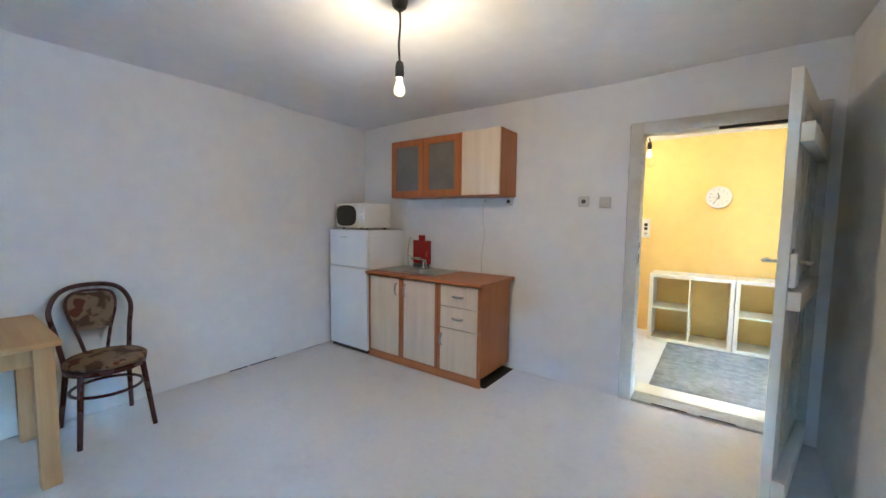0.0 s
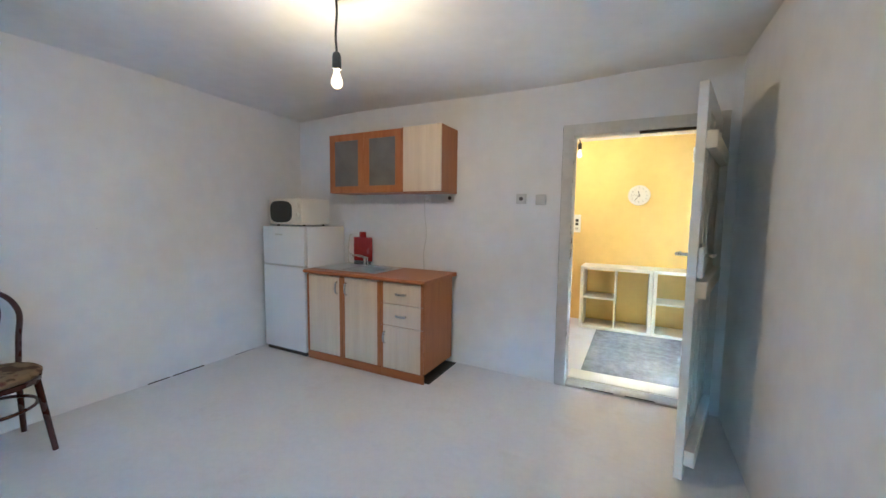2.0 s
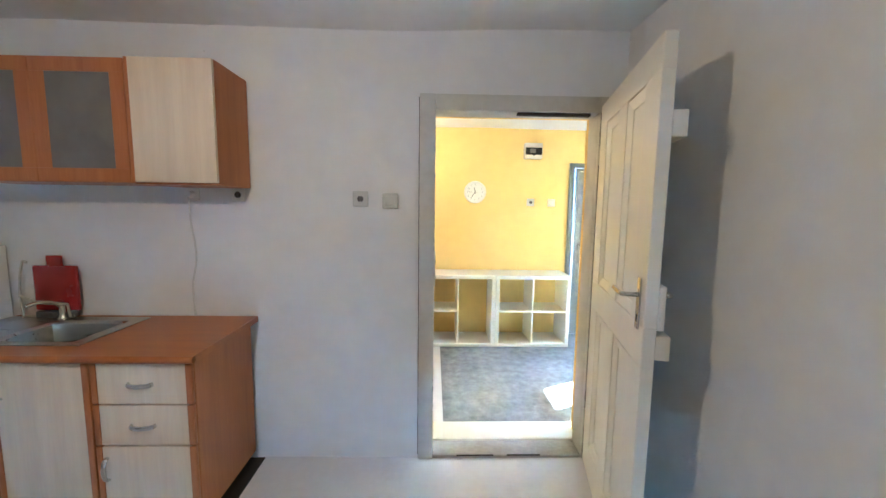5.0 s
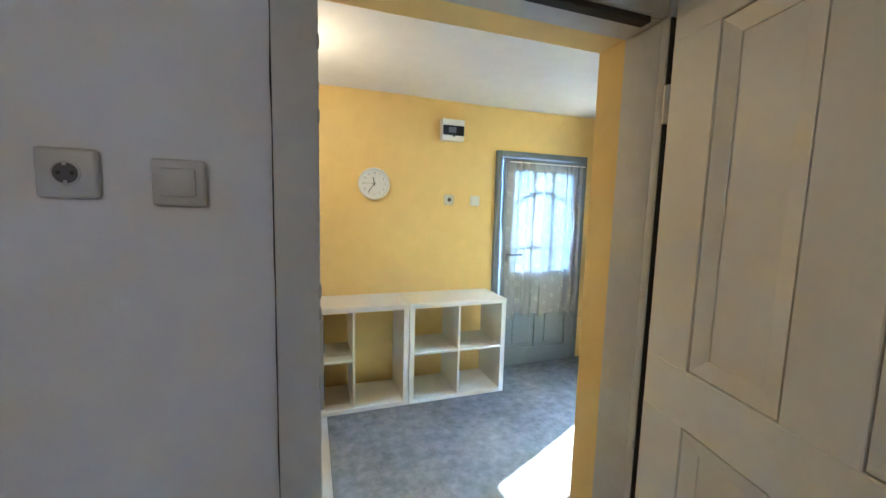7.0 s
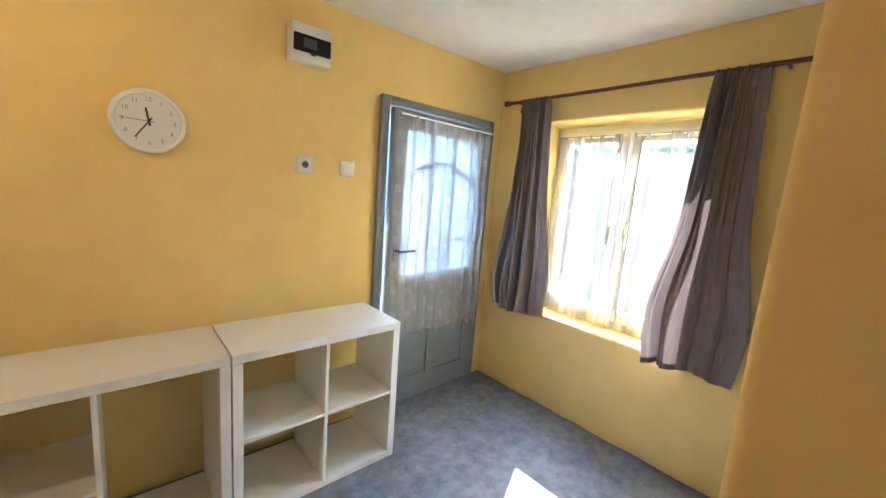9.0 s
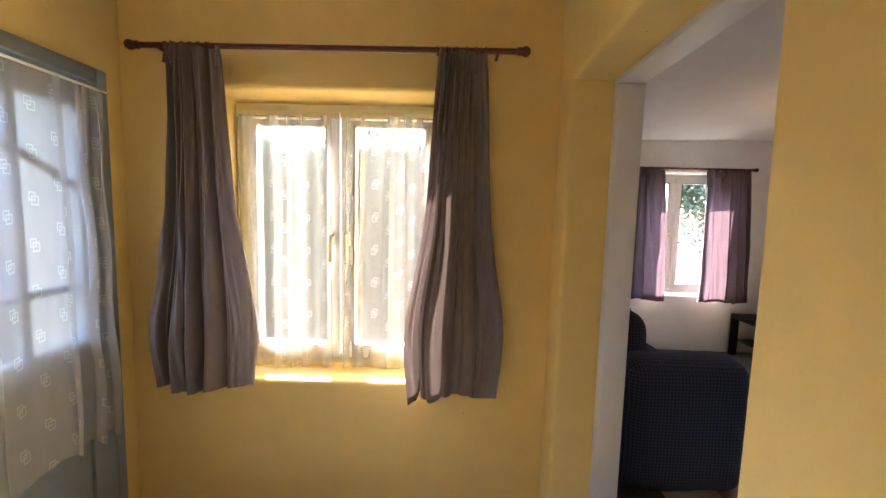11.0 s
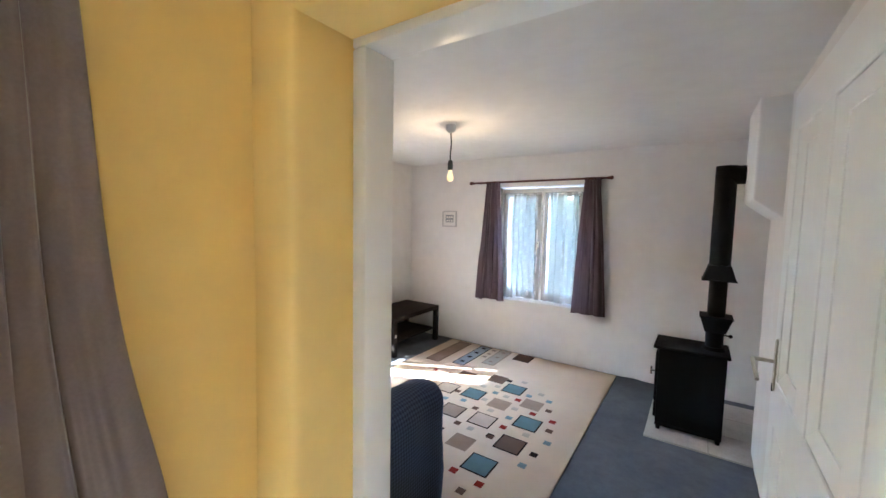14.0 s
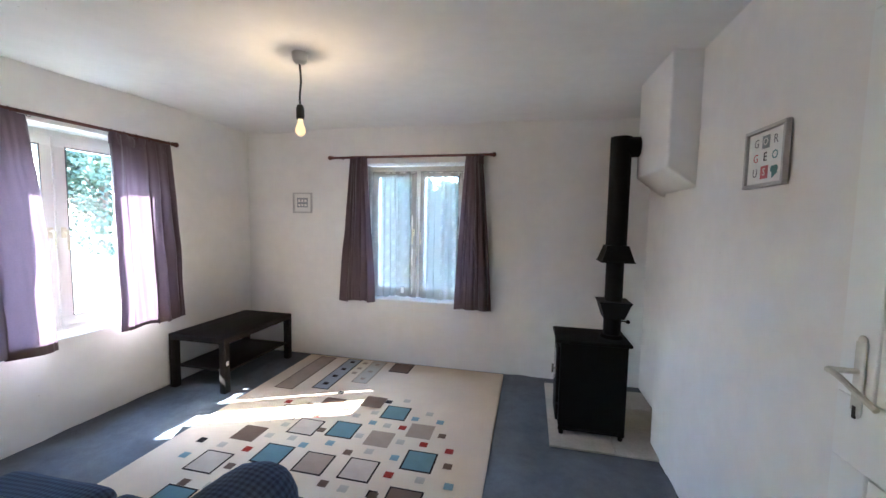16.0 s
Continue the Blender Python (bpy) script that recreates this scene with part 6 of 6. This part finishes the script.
for y in (0.09, 0.22, 0.33):
    rug_piece(3.315, y, 0.045, 0.045, "taupe")

# outdoors ----------------------------------------------------------------
g = bmesh.new()
bmesh.ops.create_grid(g, x_segments=60, y_segments=60, size=600)
for v in g.verts:
    v.co.z = -0.30
setting(link_mesh("ground", g, SOIL, 0), "dry pale yard with patches of grass", "ground")


def leaf_cloud(centre, size, count, leaf, seed, squash=0.8):
    rnd = random.Random(seed)
    verts, faces = [], []
    clumps = [(Vector((rnd.gauss(0, 0.42), rnd.gauss(0, 0.42), rnd.gauss(0, 0.42) * squash)), 0.22 + 0.2 * rnd.random()) for _ in range(26)]
    for _ in range(count):
        c, r = rnd.choice(clumps)
        d = Vector((rnd.gauss(0, 1), rnd.gauss(0, 1), rnd.gauss(0, 1))).normalized() * r * rnd.random() ** 0.4
        p = Vector(centre) + (c + d) * size
        a = Vector((rnd.gauss(0, 1), rnd.gauss(0, 1), rnd.gauss(0, 1))).normalized()
        s = a.orthogonal().normalized() * leaf * (0.6 + 0.8 * rnd.random())
        a = a * leaf * 1.7
        k = len(verts)
        verts += [p, p + s * 0.5 + a * 0.5, p + a, p - s * 0.5 + a * 0.5]
        faces.append((k, k + 1, k + 2, k + 3))
    me = bpy.data.meshes.new("crown")
    me.from_pydata([tuple(v) for v in verts], [], faces)
    return me


def tree(x, y, height, spread, seed, leaf_mat=LEAF, count=7000):
    rnd = random.Random(seed)
    own = thing("tree", pose(x, y, -0.3), "leafy green garden tree", "tree", "garden trees")
    b_ = bmesh.new()
    tube(smooth_line([(0, 0, 0), (0.05, 0.03, height * 0.25), (-0.04, 0.05, height * 0.55), (0.02, 0, height * 0.8)], 5), 0.05 + height * 0.012, 8, b_)
    for k in range(7):
        a = k * 0.9 + rnd.random()
        z = height * (0.30 + 0.06 * k)
        tube(smooth_line([(0, 0, z), (math.cos(a) * spread * 0.3, math.sin(a) * spread * 0.3, z + height * 0.12), (math.cos(a) * spread * 0.6, math.sin(a) * spread * 0.6, z + height * 0.2)], 4), 0.03, 6, b_)
    part("trunk", b_, BARK, own)
    me = leaf_cloud((0, 0, height * 0.66), spread, count, 0.075, seed)
    me.materials.append(leaf_mat)
    crown = new("crown", me)
    crown.parent = own
    return own


tree(12.5, -0.6, 5.0, 2.2, 1)
tree(15.0, 5.6, 4.6, 2.0, 2)
tree(11.5, -3.5, 4.2, 1.8, 3)
tree(10.5, 7.4, 3.6, 1.5, 4)
# made-up tree, added to shade the south yard and its hedge from the sun
tree(6.4, -2.7, 6.2, 2.7, 5, count=11000)


def hedge(m, length, height, depth, count, seed, label):
    """A clipped but ragged hedge: many small leaves in a long bank, on a few stems."""
    own = thing("hedge", m, label, "hedge", "garden hedges")
    rnd = random.Random(seed)
    b_ = bmesh.new()
    for k in range(int(length / 0.5)):
        x = -length / 2 + 0.25 + 0.5 * k
        tube([(x, 0, 0), (x + rnd.gauss(0, 0.05), rnd.gauss(0, 0.08), height * 0.8)], 0.018, 5, b_)
    part("stem_frame", b_, BARK, own)
    verts, faces = [], []
    for _ in range(count):
        x, y = rnd.uniform(-length / 2, length / 2), rnd.gauss(0, depth * 0.35)
        top = height * (0.86 + 0.16 * noise.noise((x * 1.1, seed, 0)) + 0.08 * noise.noise((x * 4, seed, 2)))
        p = Vector((x, y, top * (1 - rnd.random() ** 1.6 * 0.98)))
        a_ = Vector((rnd.gauss(0, 1), rnd.gauss(0, 1), rnd.gauss(0, 1))).normalized()
        lf = 0.05 + 0.05 * rnd.random()
        s_ = a_.orthogonal().normalized() * lf
        a_ = a_ * lf * 1.8
        k = len(verts)
        verts += [tuple(p), tuple(p + s_ * 0.5 + a_ * 0.5), tuple(p + a_), tuple(p - s_ * 0.5 + a_ * 0.5)]
        faces.append((k, k + 1, k + 2, k + 3))
    # dense twiggy heart, so that no daylight shows through
    nx, nz = int(length / 0.18), int(height / 0.18)
    k0 = len(verts)
    for i in range(nx + 1):
        x = -length / 2 + length * i / nx
        top = height * (0.80 + 0.16 * noise.noise((x * 1.1, seed, 0)) + 0.08 * noise.noise((x * 4, seed, 2)))
        for j in range(nz + 1):
            verts.append((x, 0.16 * noise.noise((x * 3, j * 0.7, seed)), top * j / nz))
    for i in range(nx):
        for j in range(nz):
            q = k0 + i * (nz + 1) + j
            faces.append((q, q + nz + 1, q + nz + 2, q + 1))
    me_ = bpy.data.meshes.new("foliage")
    me_.from_pydata(verts, [], faces)
    me_.materials.append(HEDGE_LEAF)
    fo = new("foliage", me_)
    fo.parent = own
    tagged(fo, kind="stuff")
    return own


hedge(pose(2.6, -5.2, -0.3), 9.0, 3.0, 0.9, 26000, 1, "tall dull green hedge behind the house")
# rough yard wall, added to dim the front door's panes, and the step there
sky_blocking_wall = thing("sky_blocking_wall", pose(1.8, 8.3, -0.3), "added blue-grey rough wall that blocks bright sky facing the front door", "wall")
part("masonry", box(-4.0, 0, -0.05, 4.0, 0.25, 3.0, 0.02), WHITEWASH, sky_blocking_wall)
part("coping", box(-4.05, -0.04, 2.996, 4.05, 0.29, 3.06, 0.012), STEP_STONE, sky_blocking_wall)
setting(link_mesh("pavement", box(-0.6, YH1 + 0.42, -0.36, 4.0, 8.3, -0.18, 0.015), PAVING), "grey concrete paving before the front door", "pavement")
hedge(pose(6.4, 5.7, -0.3, 0, 0, 90), 5.4, 2.95, 0.9, 22000, 2, "green garden hedge along the yard")

fence = thing("chain_link_fence", pose(0, 0, 0), "galvanised chain-link garden fence on thin posts", "fence")
FXX = 8.2
for i in range(9):
    part("post", rod((FXX, -8 + 2.5 * i, -0.35), (FXX, -8 + 2.5 * i, 1.15), 0.022, seg=8), WIRE, fence)
fv, ff = [], []
for k in range(-20, 290):
    for s in (-1, 1):
        y0 = -8 + 0.07 * k
        for a, c in (((y0, -0.28), (y0 + s * 1.38, 1.10)),):
            n0 = len(fv)
            w = 0.0022
            fv += [(FXX, a[0] - w, a[1]), (FXX, a[0] + w, a[1]), (FXX, c[0] + w, c[1]), (FXX, c[0] - w, c[1]), (FXX + 0.003, a[0], a[1]), (FXX + 0.003, c[0], c[1])]
            ff += [(n0, n0 + 1, n0 + 2, n0 + 3), (n0, n0 + 4, n0 + 5, n0 + 3), (n0 + 1, n0 + 4, n0 + 5, n0 + 2)]
me = bpy.data.meshes.new("mesh_wire")
me.from_pydata(fv, [], ff)
me.materials.append(WIRE)
mw = new("mesh_wire", me)
mw.parent = fence
tagged(mw, kind="stuff")
part("top_wire", rod((FXX, -8, 1.10), (FXX, 12, 1.10), 0.004, seg=6), WIRE, fence)


def cottage(name, m, w, d, h, label):
    own = thing(name, m, label, "house")
    part("wall", box(-w / 2, -d / 2, -0.4, w / 2, d / 2, h, 0.02), RENDER_WALL, own)
    b_ = bmesh.new()
    e, rise = 0.35, 1.5
    n = 12
    for s in (-1, 1):
        for k in range(n):
            t0, t1 = k / n, (k + 1) / n
            y0, y1 = s * (d / 2 + e) * (1 - t0), s * (d / 2 + e) * (1 - t1)
            z0, z1 = h - 0.12 + (rise + 0.12) * t0 + 0.035, h - 0.12 + (rise + 0.12) * t1
            vs = [b_.verts.new(q) for q in ((-w / 2 - e, y0, z0), (w / 2 + e, y0, z0), (w / 2 + e, y1, z1), (-w / 2 - e, y1, z1), (-w / 2 - e, y0, z0 - 0.05), (w / 2 + e, y0, z0 - 0.05))]
            b_.faces.new(vs[:4])
            b_.faces.new((vs[0], vs[4], vs[5], vs[1]))
    part("roof", b_, ROOF_TILE, own, "rows of clay tiles", smooth=0)
    for x in (-w * 0.28, w * 0.22):
        wn_ = part("window", box(x - 0.45, -d / 2 - 0.03, 0.8, x + 0.45, -d / 2 + 0.01, 1.9, 0.01), PVC, own)
        for s in (-1, 1):
            part("pane", box(x + s * 0.21 - 0.18, -d / 2 - 0.034, 0.88, x + s * 0.21 + 0.18, -d / 2 - 0.028, 1.82), BLACK_GLASS, wn_)
    return own


cottage("neighbour_house", pose(17.5, 5.5, 0, 0, 0, -90), 11, 6, 2.5, "pale rendered neighbour's house with a clay tile roof")
